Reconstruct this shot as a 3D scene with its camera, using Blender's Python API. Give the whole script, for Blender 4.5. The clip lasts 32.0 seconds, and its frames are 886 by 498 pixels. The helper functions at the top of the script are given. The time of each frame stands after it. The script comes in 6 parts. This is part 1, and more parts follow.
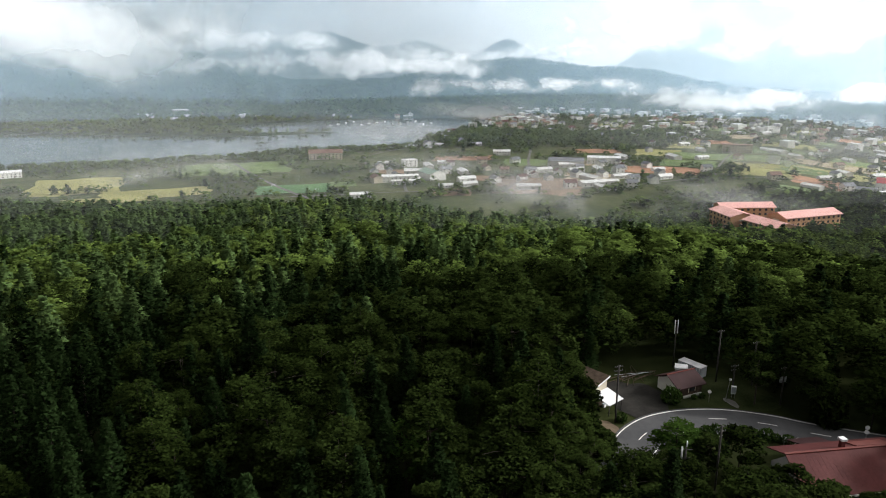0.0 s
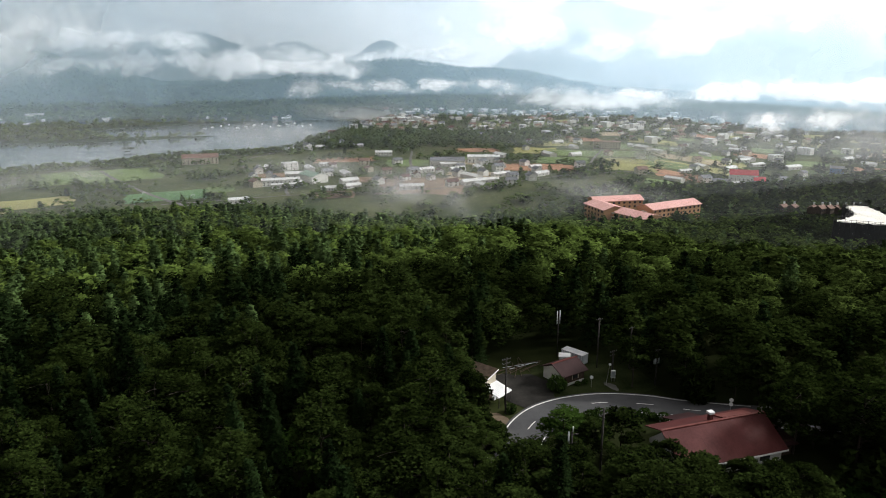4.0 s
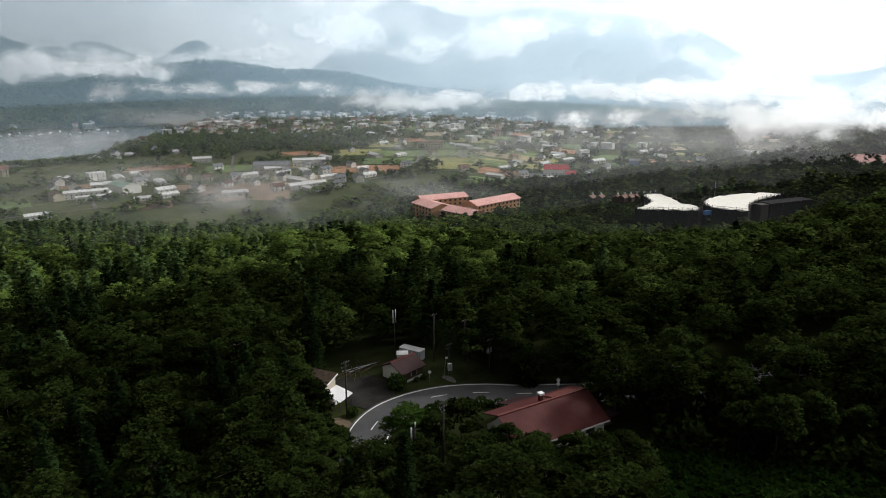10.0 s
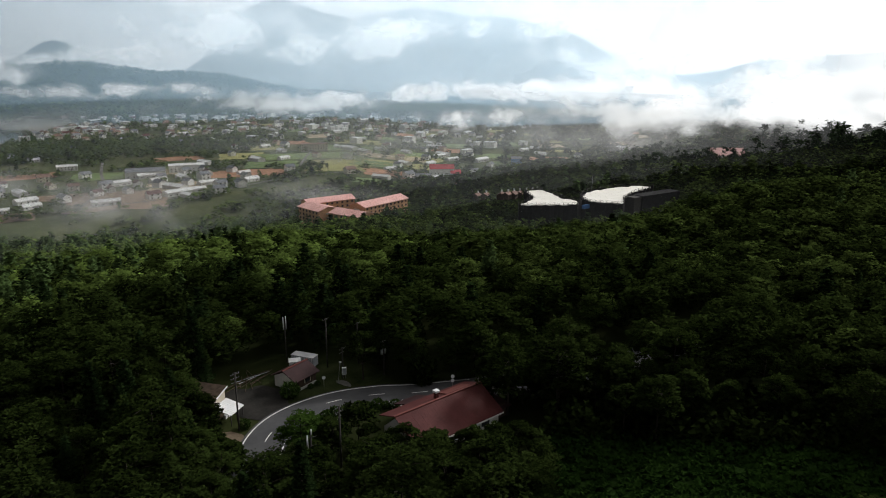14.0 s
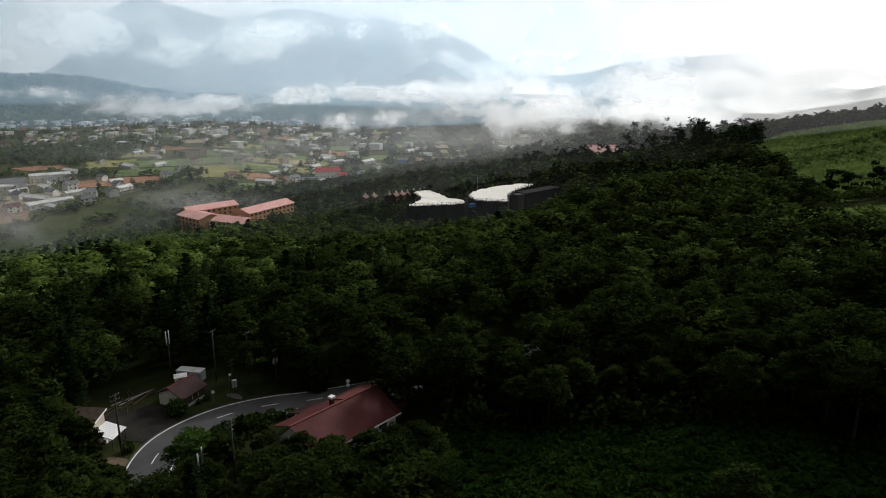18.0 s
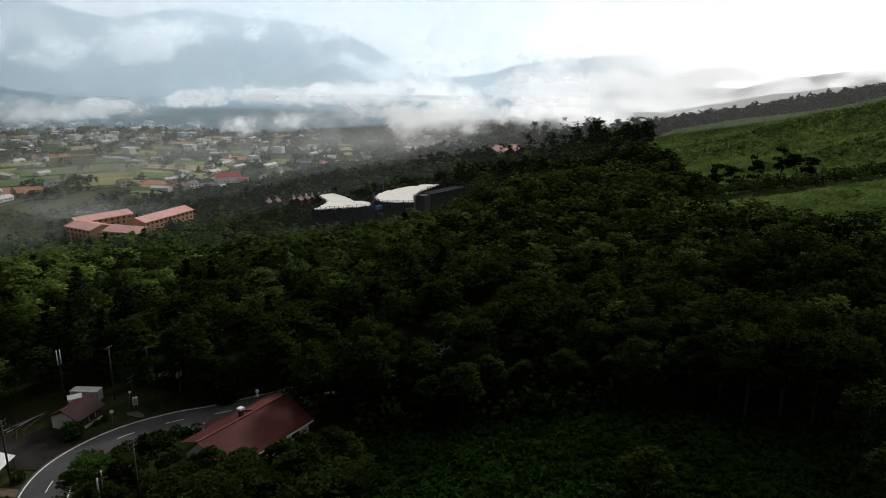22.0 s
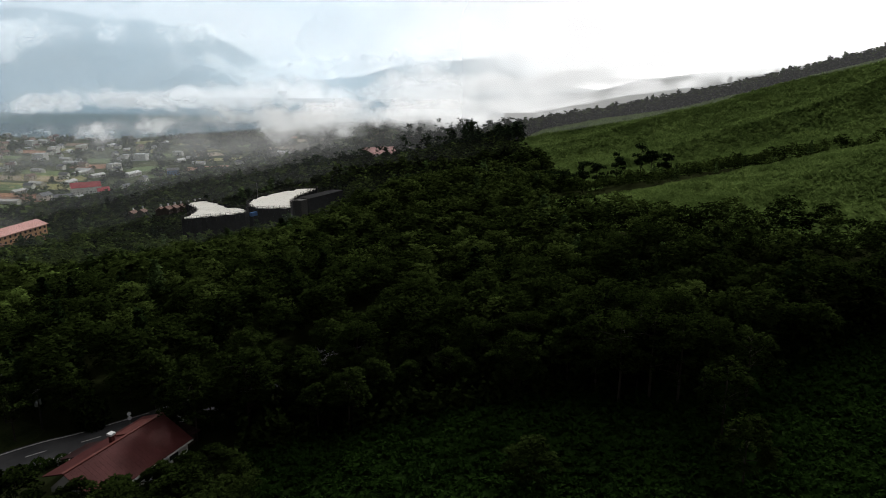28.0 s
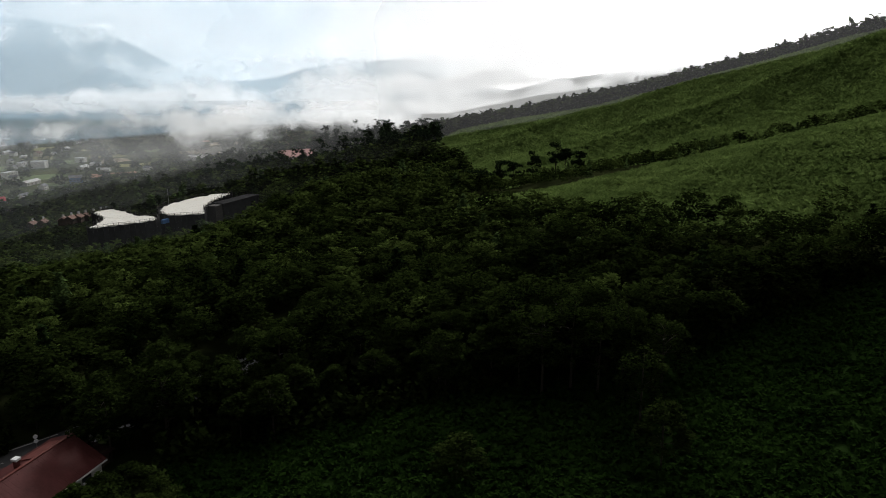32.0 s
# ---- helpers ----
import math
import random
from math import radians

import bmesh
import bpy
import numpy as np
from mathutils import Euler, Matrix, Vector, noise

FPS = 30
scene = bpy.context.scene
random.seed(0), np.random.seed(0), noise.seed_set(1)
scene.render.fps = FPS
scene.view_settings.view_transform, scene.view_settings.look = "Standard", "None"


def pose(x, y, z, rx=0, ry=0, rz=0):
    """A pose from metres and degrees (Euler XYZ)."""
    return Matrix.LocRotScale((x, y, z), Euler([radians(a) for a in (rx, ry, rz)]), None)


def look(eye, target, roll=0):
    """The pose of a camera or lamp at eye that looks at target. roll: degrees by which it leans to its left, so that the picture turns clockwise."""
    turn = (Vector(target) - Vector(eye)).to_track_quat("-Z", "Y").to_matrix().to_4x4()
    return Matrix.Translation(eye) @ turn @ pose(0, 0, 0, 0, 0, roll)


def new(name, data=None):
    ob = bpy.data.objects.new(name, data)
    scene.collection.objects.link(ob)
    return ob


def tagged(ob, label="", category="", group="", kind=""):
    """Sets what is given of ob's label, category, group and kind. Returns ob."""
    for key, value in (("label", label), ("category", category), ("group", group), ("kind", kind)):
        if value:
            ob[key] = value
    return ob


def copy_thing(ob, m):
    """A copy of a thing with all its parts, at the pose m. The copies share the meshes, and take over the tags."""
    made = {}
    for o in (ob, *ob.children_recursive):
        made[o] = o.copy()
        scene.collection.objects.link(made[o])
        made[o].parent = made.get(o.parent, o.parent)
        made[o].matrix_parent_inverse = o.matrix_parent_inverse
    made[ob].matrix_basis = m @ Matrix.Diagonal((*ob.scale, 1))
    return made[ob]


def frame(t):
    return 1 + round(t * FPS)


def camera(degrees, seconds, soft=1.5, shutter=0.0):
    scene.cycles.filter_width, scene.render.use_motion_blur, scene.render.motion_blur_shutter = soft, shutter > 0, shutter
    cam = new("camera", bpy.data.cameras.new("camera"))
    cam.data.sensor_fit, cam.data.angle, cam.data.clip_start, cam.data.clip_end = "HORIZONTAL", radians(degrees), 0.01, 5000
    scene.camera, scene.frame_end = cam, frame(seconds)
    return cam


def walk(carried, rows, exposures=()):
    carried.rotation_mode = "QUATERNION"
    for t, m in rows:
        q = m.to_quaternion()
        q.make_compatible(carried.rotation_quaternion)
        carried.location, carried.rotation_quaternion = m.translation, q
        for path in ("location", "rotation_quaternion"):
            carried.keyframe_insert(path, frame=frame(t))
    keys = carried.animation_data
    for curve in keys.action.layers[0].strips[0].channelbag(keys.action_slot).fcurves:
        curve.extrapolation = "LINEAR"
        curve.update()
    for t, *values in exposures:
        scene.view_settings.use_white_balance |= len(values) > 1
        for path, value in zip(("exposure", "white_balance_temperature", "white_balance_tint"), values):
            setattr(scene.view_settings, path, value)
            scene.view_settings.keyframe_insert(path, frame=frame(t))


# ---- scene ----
# The drone hangs 150 m above the lake's level and turns to the right: seconds, yaw, pitch, roll in degrees.
EYE = (0.0, 0.0, 150.0)
PATH = [
    (0, 0.02, -15.28, -0.24),
    (1, -2.37, -15.28, -0.24),
    (2, -4.76, -15.27, -0.20),
    (3, -7.17, -15.26, -0.16),
    (3.5, -8.39, -15.25, -0.15),
    (5.5, -13.22, -15.20, -0.13),
    (6, -14.40, -15.19, -0.13),
    (7, -16.75, -15.17, -0.09),
    (8, -19.09, -15.15, -0.05),
    (9, -21.43, -15.13, -0.01),
    (10, -23.77, -15.11, 0.06),
    (11, -26.09, -15.09, 0.09),
    (12, -28.42, -15.06, 0.09),
    (13, -30.75, -15.05, 0.05),
    (14, -33.09, -15.03, 0.02),
    (14.5, -34.25, -15.02, 0.00),
    (16.5, -38.92, -14.96, -0.01),
    (17, -40.08, -14.94, -0.02),
    (18, -42.37, -14.91, -0.04),
    (19, -44.53, -14.88, -0.07),
    (20, -46.53, -14.85, -0.09),
    (21, -48.38, -14.82, -0.11),
    (22, -50.13, -14.80, -0.12),
    (23, -51.85, -14.77, -0.11),
    (24, -53.53, -14.74, -0.10),
    (25, -55.20, -14.72, -0.08),
    (25.5, -56.04, -14.70, -0.08),
    (27.5, -59.37, -14.65, -0.07),
    (28, -60.20, -14.63, -0.08),
    (29, -61.86, -14.61, -0.10),
    (30, -63.50, -14.60, -0.15),
    (31, -65.16, -14.60, -0.21),
    (32, -66.84, -14.59, -0.30),
]
cam = camera(64.55, 32.0, soft=1.0)
walk(cam, [(t, pose(*EYE) @ pose(0, 0, 0, 90 + p, 0, y) @ pose(0, 0, 0, 0, 0, r)) for t, y, p, r in PATH],
     exposures=[(0, 1.5), (6, 1.2), (12, 0.88), (19, 0.6), (26, 0.46), (32, 0.42)])
scene.cycles.transparent_max_bounces = 64

# ---- world, sun ----
SUN_AZ, SUN_EL = 84.0, 31.0          # compass from the first view, to the right; height
sun_way = Vector((math.sin(radians(SUN_AZ)) * math.cos(radians(SUN_EL)), math.cos(radians(SUN_AZ)) * math.cos(radians(SUN_EL)), math.sin(radians(SUN_EL))))
world = bpy.data.worlds.new("overcast_sky")
scene.world = world
world.use_nodes = True
wn, wl = world.node_tree.nodes, world.node_tree.links
wn.clear()
w_out = wn.new("ShaderNodeOutputWorld")
w_bg = wn.new("ShaderNodeBackground")
w_sky = wn.new("ShaderNodeTexSky")
w_sky.sky_type, w_sky.sun_disc = "NISHITA", False
w_sky.sun_elevation, w_sky.sun_rotation = radians(SUN_EL), radians(SUN_AZ)
w_co = wn.new("ShaderNodeTexCoord")
w_noise = wn.new("ShaderNodeTexNoise")
w_noise.inputs["Scale"].default_value, w_noise.inputs["Detail"].default_value = 2.2, 6.0
w_map = wn.new("ShaderNodeMapping")
w_map.inputs["Scale"].default_value = (1.0, 1.0, 2.6)
w_dot = wn.new("ShaderNodeVectorMath")
w_dot.operation = "DOT_PRODUCT"
w_dot.inputs[1].default_value = sun_way
w_glow = wn.new("ShaderNodeMapRange")     # the cloud deck is brighter round the hidden sun
w_glow.interpolation_type = "SMOOTHSTEP"
w_glow.inputs["From Min"].default_value, w_glow.inputs["From Max"].default_value = 0.0, 0.95
w_glow.inputs["To Min"].default_value, w_glow.inputs["To Max"].default_value = 0.5, 2.6
w_cloud = wn.new("ShaderNodeMapRange")
w_cloud.inputs["From Min"].default_value, w_cloud.inputs["From Max"].default_value = 0.3, 0.7
w_cloud.inputs["To Min"].default_value, w_cloud.inputs["To Max"].default_value = 0.93, 1.07
w_mul = wn.new("ShaderNodeMath")
w_mul.operation = "MULTIPLY"
w_sep = wn.new("ShaderNodeSeparateXYZ")   # a thick cloud deck overhead, thin bright mist low down
w_deck = wn.new("ShaderNodeMapRange")
w_deck.interpolation_type = "SMOOTHSTEP"
w_deck.inputs["From Min"].default_value, w_deck.inputs["From Max"].default_value = 0.08, 0.22
w_deck.inputs["To Min"].default_value, w_deck.inputs["To Max"].default_value = 1.0, 0.2
w_mul2 = wn.new("ShaderNodeMath")
w_mul2.operation = "MULTIPLY"
w_grey = wn.new("ShaderNodeMix")
w_grey.data_type, w_grey.blend_type = "RGBA", "MULTIPLY"
w_grey.inputs["Factor"].default_value = 1.0
w_grey.inputs["A"].default_value = (1.0, 0.975, 0.95, 1)
w_dim = wn.new("ShaderNodeVectorMath")
w_dim.operation = "SCALE"
w_dim.inputs["Scale"].default_value = 0.1
w_mix = wn.new("ShaderNodeMix")
w_mix.data_type = "RGBA"
w_mix.inputs["Factor"].default_value = 0.985
wl.new(w_co.outputs["Generated"], w_map.inputs["Vector"])
wl.new(w_map.outputs[0], w_noise.inputs["Vector"])
wl.new(w_co.outputs["Generated"], w_dot.inputs[0])
wl.new(w_dot.outputs["Value"], w_glow.inputs["Value"])
wl.new(w_noise.outputs["Fac"], w_cloud.inputs["Value"])
wl.new(w_glow.outputs[0], w_mul.inputs[0])
wl.new(w_cloud.outputs[0], w_mul.inputs[1])
wl.new(w_co.outputs["Generated"], w_sep.inputs[0])
wl.new(w_sep.outputs["Z"], w_deck.inputs["Value"])
wl.new(w_mul.outputs[0], w_mul2.inputs[0])
wl.new(w_deck.outputs[0], w_mul2.inputs[1])
wl.new(w_mul2.outputs[0], w_grey.inputs["B"])
wl.new(w_sky.outputs[0], w_dim.inputs[0])
wl.new(w_dim.outputs[0], w_mix.inputs["A"])
wl.new(w_grey.outputs["Result"], w_mix.inputs["B"])
wl.new(w_mix.outputs["Result"], w_bg.inputs["Color"])
wl.new(w_bg.outputs[0], w_out.inputs[0])
w_bg.inputs["Strength"].default_value = 1.0

sun_data = bpy.data.lights.new("sun", "SUN")
sun_data.energy, sun_data.angle, sun_data.color = 1.6, radians(10), (1.0, 0.97, 0.93)
sun = new("sun", sun_data)
sun.matrix_world = look(sun_way * 300, (0, 0, 0))


# ---- materials ----
def surface(name, low, high, scale=1.0, fine=8.0, rough=0.8, bump=0.3, metal=0.0, island=0.0, through_light=0.0, spread=0.0, spec=0.3, stretch=(1, 1, 1), depth=0.05, start=0.45, crown=0.0):
    """A procedural surface: colour wanders between low and high at two scales, with a fine relief.
    island: share of the variation that goes leaf by leaf; spread: variation from object to object."""
    m = bpy.data.materials.new(name)
    m.use_nodes = True
    n, l = m.node_tree.nodes, m.node_tree.links
    b = n["Principled BSDF"]
    geo = n.new("ShaderNodeNewGeometry")
    mp = n.new("ShaderNodeMapping")
    mp.inputs["Scale"].default_value = stretch
    l.new(geo.outputs["Position"], mp.inputs["Vector"])
    a = n.new("ShaderNodeTexNoise")
    a.inputs["Scale"].default_value, a.inputs["Detail"].default_value = scale, 3.0
    c = n.new("ShaderNodeTexNoise")
    c.inputs["Scale"].default_value, c.inputs["Detail"].default_value = scale * fine, 4.0
    for t in (a, c):
        l.new(mp.outputs[0], t.inputs["Vector"])
    add = n.new("ShaderNodeMath")
    add.operation = "MULTIPLY_ADD"
    add.inputs[1].default_value = 0.45
    l.new(c.outputs["Fac"], add.inputs[0])
    l.new(a.outputs["Fac"], add.inputs[2])
    value = add.outputs[0]
    for amount, out in ((island, geo.outputs["Random Per Island"]), (spread, None)):
        if amount:
            if out is None:
                out = n.new("ShaderNodeObjectInfo").outputs["Random"]
            k = n.new("ShaderNodeMath")
            k.operation = "MULTIPLY_ADD"
            k.inputs[1].default_value = amount
            l.new(out, k.inputs[0])
            l.new(value, k.inputs[2])
            value = k.outputs[0]
    ramp = n.new("ShaderNodeMapRange")
    ramp.inputs["From Min"].default_value, ramp.inputs["From Max"].default_value = start, 1.0 + island * 0.9 + spread * 0.8
    l.new(value, ramp.inputs["Value"])
    mix = n.new("ShaderNodeMix")
    mix.data_type = "RGBA"
    mix.inputs["A"].default_value, mix.inputs["B"].default_value = (*low, 1), (*high, 1)
    l.new(ramp.outputs[0], mix.inputs["Factor"])
    l.new(mix.outputs["Result"], b.inputs["Base Color"])
    b.inputs["Roughness"].default_value, b.inputs["Metallic"].default_value = rough, metal
    b.inputs["Specular IOR Level"].default_value = spec
    if bump:
        bp = n.new("ShaderNodeBump")
        bp.inputs["Strength"].default_value, bp.inputs["Distance"].default_value = bump, depth
        l.new(c.outputs["Fac"], bp.inputs["Height"])
        l.new(bp.outputs[0], b.inputs["Normal"])
    if crown:      # leaf sprays shade with the roundness of the crown that they belong to
        at_ = n.new("ShaderNodeAttribute")
        at_.attribute_name = "crown_normal"
        blend = n.new("ShaderNodeVectorMath")
        blend.operation = "MULTIPLY_ADD"
        blend.inputs[1].default_value = (crown, crown, crown)
        l.new(at_.outputs["Vector"], blend.inputs[0])
        l.new(geo.outputs["Normal"], blend.inputs[2])
        unit = n.new("ShaderNodeVectorMath")
        unit.operation = "NORMALIZE"
        l.new(blend.outputs[0], unit.inputs[0])
        l.new(unit.outputs[0], b.inputs["Normal"])
    if through_light:
        tr = n.new("ShaderNodeBsdfTranslucent")
        l.new(mix.outputs["Result"], tr.inputs["Color"])
        ms = n.new("ShaderNodeMixShader")
        ms.inputs[0].default_value = through_light
        l.new(b.outputs[0], ms.inputs[1])
        l.new(tr.outputs[0], ms.inputs[2])
        l.new(ms.outputs[0], n["Material Output"].inputs["Surface"])
    return m


def mist(name, density, grain, seed, colour=(0.93, 0.95, 0.97), low=0.42, high=0.68, rise=0.35, floor=0.0, glow=0.0, side=0.16):
    """Thin cloud: white droplets that let most of the light by, thicker and thinner by a noise, fading out towards its rims."""
    m = bpy.data.materials.new(name)
    m.use_nodes = True
    n, l = m.node_tree.nodes, m.node_tree.links
    n.remove(n["Principled BSDF"])
    uv = n.new("ShaderNodeUVMap")
    sep = n.new("ShaderNodeSeparateXYZ")
    l.new(uv.outputs[0], sep.inputs[0])
    geo = n.new("ShaderNodeNewGeometry")
    drift = n.new("ShaderNodeTexNoise")     # banks swell and sink along their run
    drift.inputs["Scale"].default_value, drift.inputs["Detail"].default_value = grain * 0.32, 2.0
    l.new(geo.outputs["Position"], drift.inputs["Vector"])
    swell = n.new("ShaderNodeMath")
    swell.operation = "MULTIPLY_ADD"
    swell.inputs[1].default_value = 0.0 if floor else 1.1
    l.new(drift.outputs["Fac"], swell.inputs[0])
    shift = n.new("ShaderNodeMath")
    shift.operation = "SUBTRACT"
    shift.inputs[1].default_value = 0.0 if floor else 0.55
    l.new(sep.outputs["Y"], shift.inputs[0])
    l.new(shift.outputs[0], swell.inputs[2])

    def edge(out, at, wide, top):
        near = n.new("ShaderNodeMapRange")
        near.interpolation_type = "SMOOTHSTEP"
        near.inputs["From Min"].default_value, near.inputs["From Max"].default_value = at, at + wide
        far = n.new("ShaderNodeMapRange")
        far.interpolation_type = "SMOOTHSTEP"
        far.inputs["From Min"].default_value, far.inputs["From Max"].default_value = 1.0, 1.0 - top
        l.new(out, near.inputs["Value"])
        l.new(out, far.inputs["Value"])
        k = n.new("ShaderNodeMath")
        k.operation = "MULTIPLY"
        l.new(near.outputs[0], k.inputs[0])
        l.new(far.outputs[0], k.inputs[1])
        return k.outputs[0]

    mp = n.new("ShaderNodeMapping")
    mp.inputs["Location"].default_value = (seed * 17.3, seed * 5.1, seed * 3.7)
    mp.inputs["Scale"].default_value = (grain, grain, grain * (1.5 if floor else 1.15))
    l.new(geo.outputs["Position"], mp.inputs["Vector"])
    tex = n.new("ShaderNodeTexNoise")
    tex.inputs["Scale"].default_value, tex.inputs["Detail"].default_value, tex.inputs["Roughness"].default_value = 1.0, 9.0, 0.60
    tex.inputs["Distortion"].default_value = 0.4
    l.new(mp.outputs[0], tex.inputs["Vector"])
    value = tex.outputs["Fac"]
    if not floor:      # cauliflower heads on the drifting banks
        head = n.new("ShaderNodeTexVoronoi")
        head.feature = "SMOOTH_F1"
        head.inputs["Scale"].default_value, head.inputs["Detail"].default_value, head.inputs["Roughness"].default_value = 1.1, 3.0, 0.55
        head.inputs["Smoothness"].default_value = 0.6
        bend = n.new("ShaderNodeVectorMath")
        bend.operation = "MULTIPLY_ADD"
        bend.inputs[1].default_value = (0.7, 0.7, 0.7)
        l.new(tex.outputs["Color"], bend.inputs[0])
        l.new(mp.outputs[0], bend.inputs[2])
        l.new(bend.outputs[0], head.inputs["Vector"])
        puffy = n.new("ShaderNodeMath")
        puffy.operation = "MULTIPLY_ADD"
        puffy.inputs[1].default_value, puffy.inputs[2].default_value = -0.38, 0.2
        l.new(head.outputs["Distance"], puffy.inputs[0])
        mixed = n.new("ShaderNodeMath")
        mixed.operation = "ADD"
        l.new(tex.outputs["Fac"], mixed.inputs[0])
        l.new(puffy.outputs[0], mixed.inputs[1])
        value = mixed.outputs[0]
    rg = n.new("ShaderNodeMapRange")
    rg.interpolation_type = "SMOOTHSTEP"
    rg.inputs["From Min"].default_value, rg.inputs["From Max"].default_value = low, high + (0.0 if floor else 0.14)
    rg.inputs["To Min"].default_value = floor
    both = n.new("ShaderNodeMath")
    both.operation = "MULTIPLY"
    l.new(edge(sep.outputs["X"], 0.0, side, side), both.inputs[0])
    l.new(edge(swell.outputs[0], 0.0, rise, 0.45 if floor else 0.62), both.inputs[1])
    # the noise threshold sinks in the thick heart of the bank and climbs at its rims
    bias = n.new("ShaderNodeMath")
    bias.operation = "MULTIPLY_ADD"
    bias.inputs[1].default_value = 0.22 if floor else 0.5
    l.new(both.outputs[0], bias.inputs[0])
    l.new(value, bias.inputs[2])
    sub = n.new("ShaderNodeMath")
    sub.operation = "SUBTRACT"
    sub.inputs[1].default_value = 0.14 if floor else 0.13
    l.new(bias.outputs[0], sub.inputs[0])
    l.new(sub.outputs[0], rg.inputs["Value"])
    rim = n.new("ShaderNodeMath")     # the veil's own rim never shows
    rim.operation, rim.use_clamp = "MULTIPLY", True
    rim.inputs[1].default_value = 1.0 if floor else 4.0
    hem = n.new("ShaderNodeMath")
    hem.operation = "MULTIPLY"
    l.new(both.outputs[0], hem.inputs[0])
    l.new(edge(sep.outputs["Y"], 0.0, 0.15, 0.15), hem.inputs[1])
    l.new(hem.outputs[0] if not floor else both.outputs[0], rim.inputs[0])
    al = n.new("ShaderNodeMath")
    al.operation = "MULTIPLY"
    l.new(rim.outputs[0], al.inputs[0])
    l.new(rg.outputs[0], al.inputs[1])
    al2 = n.new("ShaderNodeMath")
    al2.operation = "MULTIPLY"
    al2.inputs[1].default_value = density
    l.new(al.outputs[0], al2.inputs[0])
    df = n.new("ShaderNodeBsdfDiffuse")
    tl = n.new("ShaderNodeBsdfTranslucent")
    # droplets scatter alike to all sides: the veil's own facing does not matter, billows do
    puff = n.new("ShaderNodeVectorMath")
    puff.operation = "MULTIPLY_ADD"
    puff.inputs[1].default_value = (1.6, 1.6, 1.6)
    puff.inputs[2].default_value = Vector((-0.8, -0.8, -0.8)) + sun_way
    l.new(tex.outputs["Color"], puff.inputs[0])
    unit = n.new("ShaderNodeVectorMath")
    unit.operation = "NORMALIZE"
    l.new(puff.outputs[0], unit.inputs[0])
    for s in (df, tl):
        s.inputs["Color"].default_value = (*colour, 1)
        l.new(unit.outputs[0], s.inputs["Normal"])
    body = n.new("ShaderNodeMixShader")
    body.inputs[0].default_value = 0.5
    l.new(df.outputs[0], body.inputs[1])
    l.new(tl.outputs[0], body.inputs[2])
    if glow:      # emission added so that cloud and haze look lit through
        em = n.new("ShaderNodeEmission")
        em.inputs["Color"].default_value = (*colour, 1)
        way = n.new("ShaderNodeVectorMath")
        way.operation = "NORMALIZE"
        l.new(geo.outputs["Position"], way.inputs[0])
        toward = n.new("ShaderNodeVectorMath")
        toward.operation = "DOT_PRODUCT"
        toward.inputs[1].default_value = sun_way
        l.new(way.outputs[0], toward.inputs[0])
        shine = n.new("ShaderNodeMapRange")     # the added glow rises towards the hidden sun
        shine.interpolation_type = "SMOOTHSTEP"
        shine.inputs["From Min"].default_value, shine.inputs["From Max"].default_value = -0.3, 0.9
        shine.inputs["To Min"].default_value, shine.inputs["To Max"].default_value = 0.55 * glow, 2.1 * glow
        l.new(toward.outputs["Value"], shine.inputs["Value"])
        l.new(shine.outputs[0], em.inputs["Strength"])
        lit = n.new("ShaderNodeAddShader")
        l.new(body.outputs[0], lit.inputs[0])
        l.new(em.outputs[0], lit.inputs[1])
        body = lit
    clear = n.new("ShaderNodeBsdfTransparent")
    ms = n.new("ShaderNodeMixShader")
    l.new(al2.outputs[0], ms.inputs[0])
    l.new(clear.outputs[0], ms.inputs[1])
    l.new(body.outputs[0], ms.inputs[2])
    l.new(ms.outputs[0], n["Material Output"].inputs["Surface"])
    return m


# Leaf colours come as shaded and brighter-lit copies, picked by distance and bearing.
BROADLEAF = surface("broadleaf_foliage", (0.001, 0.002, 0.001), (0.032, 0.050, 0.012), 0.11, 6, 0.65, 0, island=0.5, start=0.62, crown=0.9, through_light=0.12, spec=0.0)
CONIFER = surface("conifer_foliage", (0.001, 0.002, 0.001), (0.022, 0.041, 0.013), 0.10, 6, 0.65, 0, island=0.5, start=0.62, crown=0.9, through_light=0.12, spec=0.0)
LIT_BROADLEAF = surface("lit_broadleaf_foliage", (0.012, 0.019, 0.005), (0.130, 0.195, 0.045), 0.09, 6, 0.65, 0, island=0.5, start=0.5, crown=1.4, through_light=0.12, spec=0.0)
HALF_LIT_BROADLEAF = surface("half_lit_broadleaf_foliage", (0.004, 0.007, 0.002), (0.076, 0.112, 0.027), 0.10, 6, 0.65, 0, island=0.5, start=0.55, crown=1.0, through_light=0.12, spec=0.0)
LIT_LARCH = surface("lit_larch_foliage", (0.010, 0.018, 0.007), (0.098, 0.158, 0.052), 0.10, 6, 0.65, 0, island=0.5, start=0.5, crown=1.4, through_light=0.12, spec=0.0)
BRIGHT_LEAF = surface("bright_maple_foliage", (0.012, 0.028, 0.005), (0.048, 0.088, 0.018), 0.3, 6, 0.7, 0, island=0.35, through_light=0.25, spec=0.0)
PINE = surface("pine_needles", (0.006, 0.014, 0.007), (0.022, 0.036, 0.014), 0.2, 6, 0.6, 0, island=0.3, through_light=0.1, spec=0.0)
HEDGE_LEAF = surface("hedge_foliage", (0.010, 0.022, 0.006), (0.04, 0.07, 0.016), 1.0, 6, 0.7, 0, island=0.4, through_light=0.15, spec=0.0)
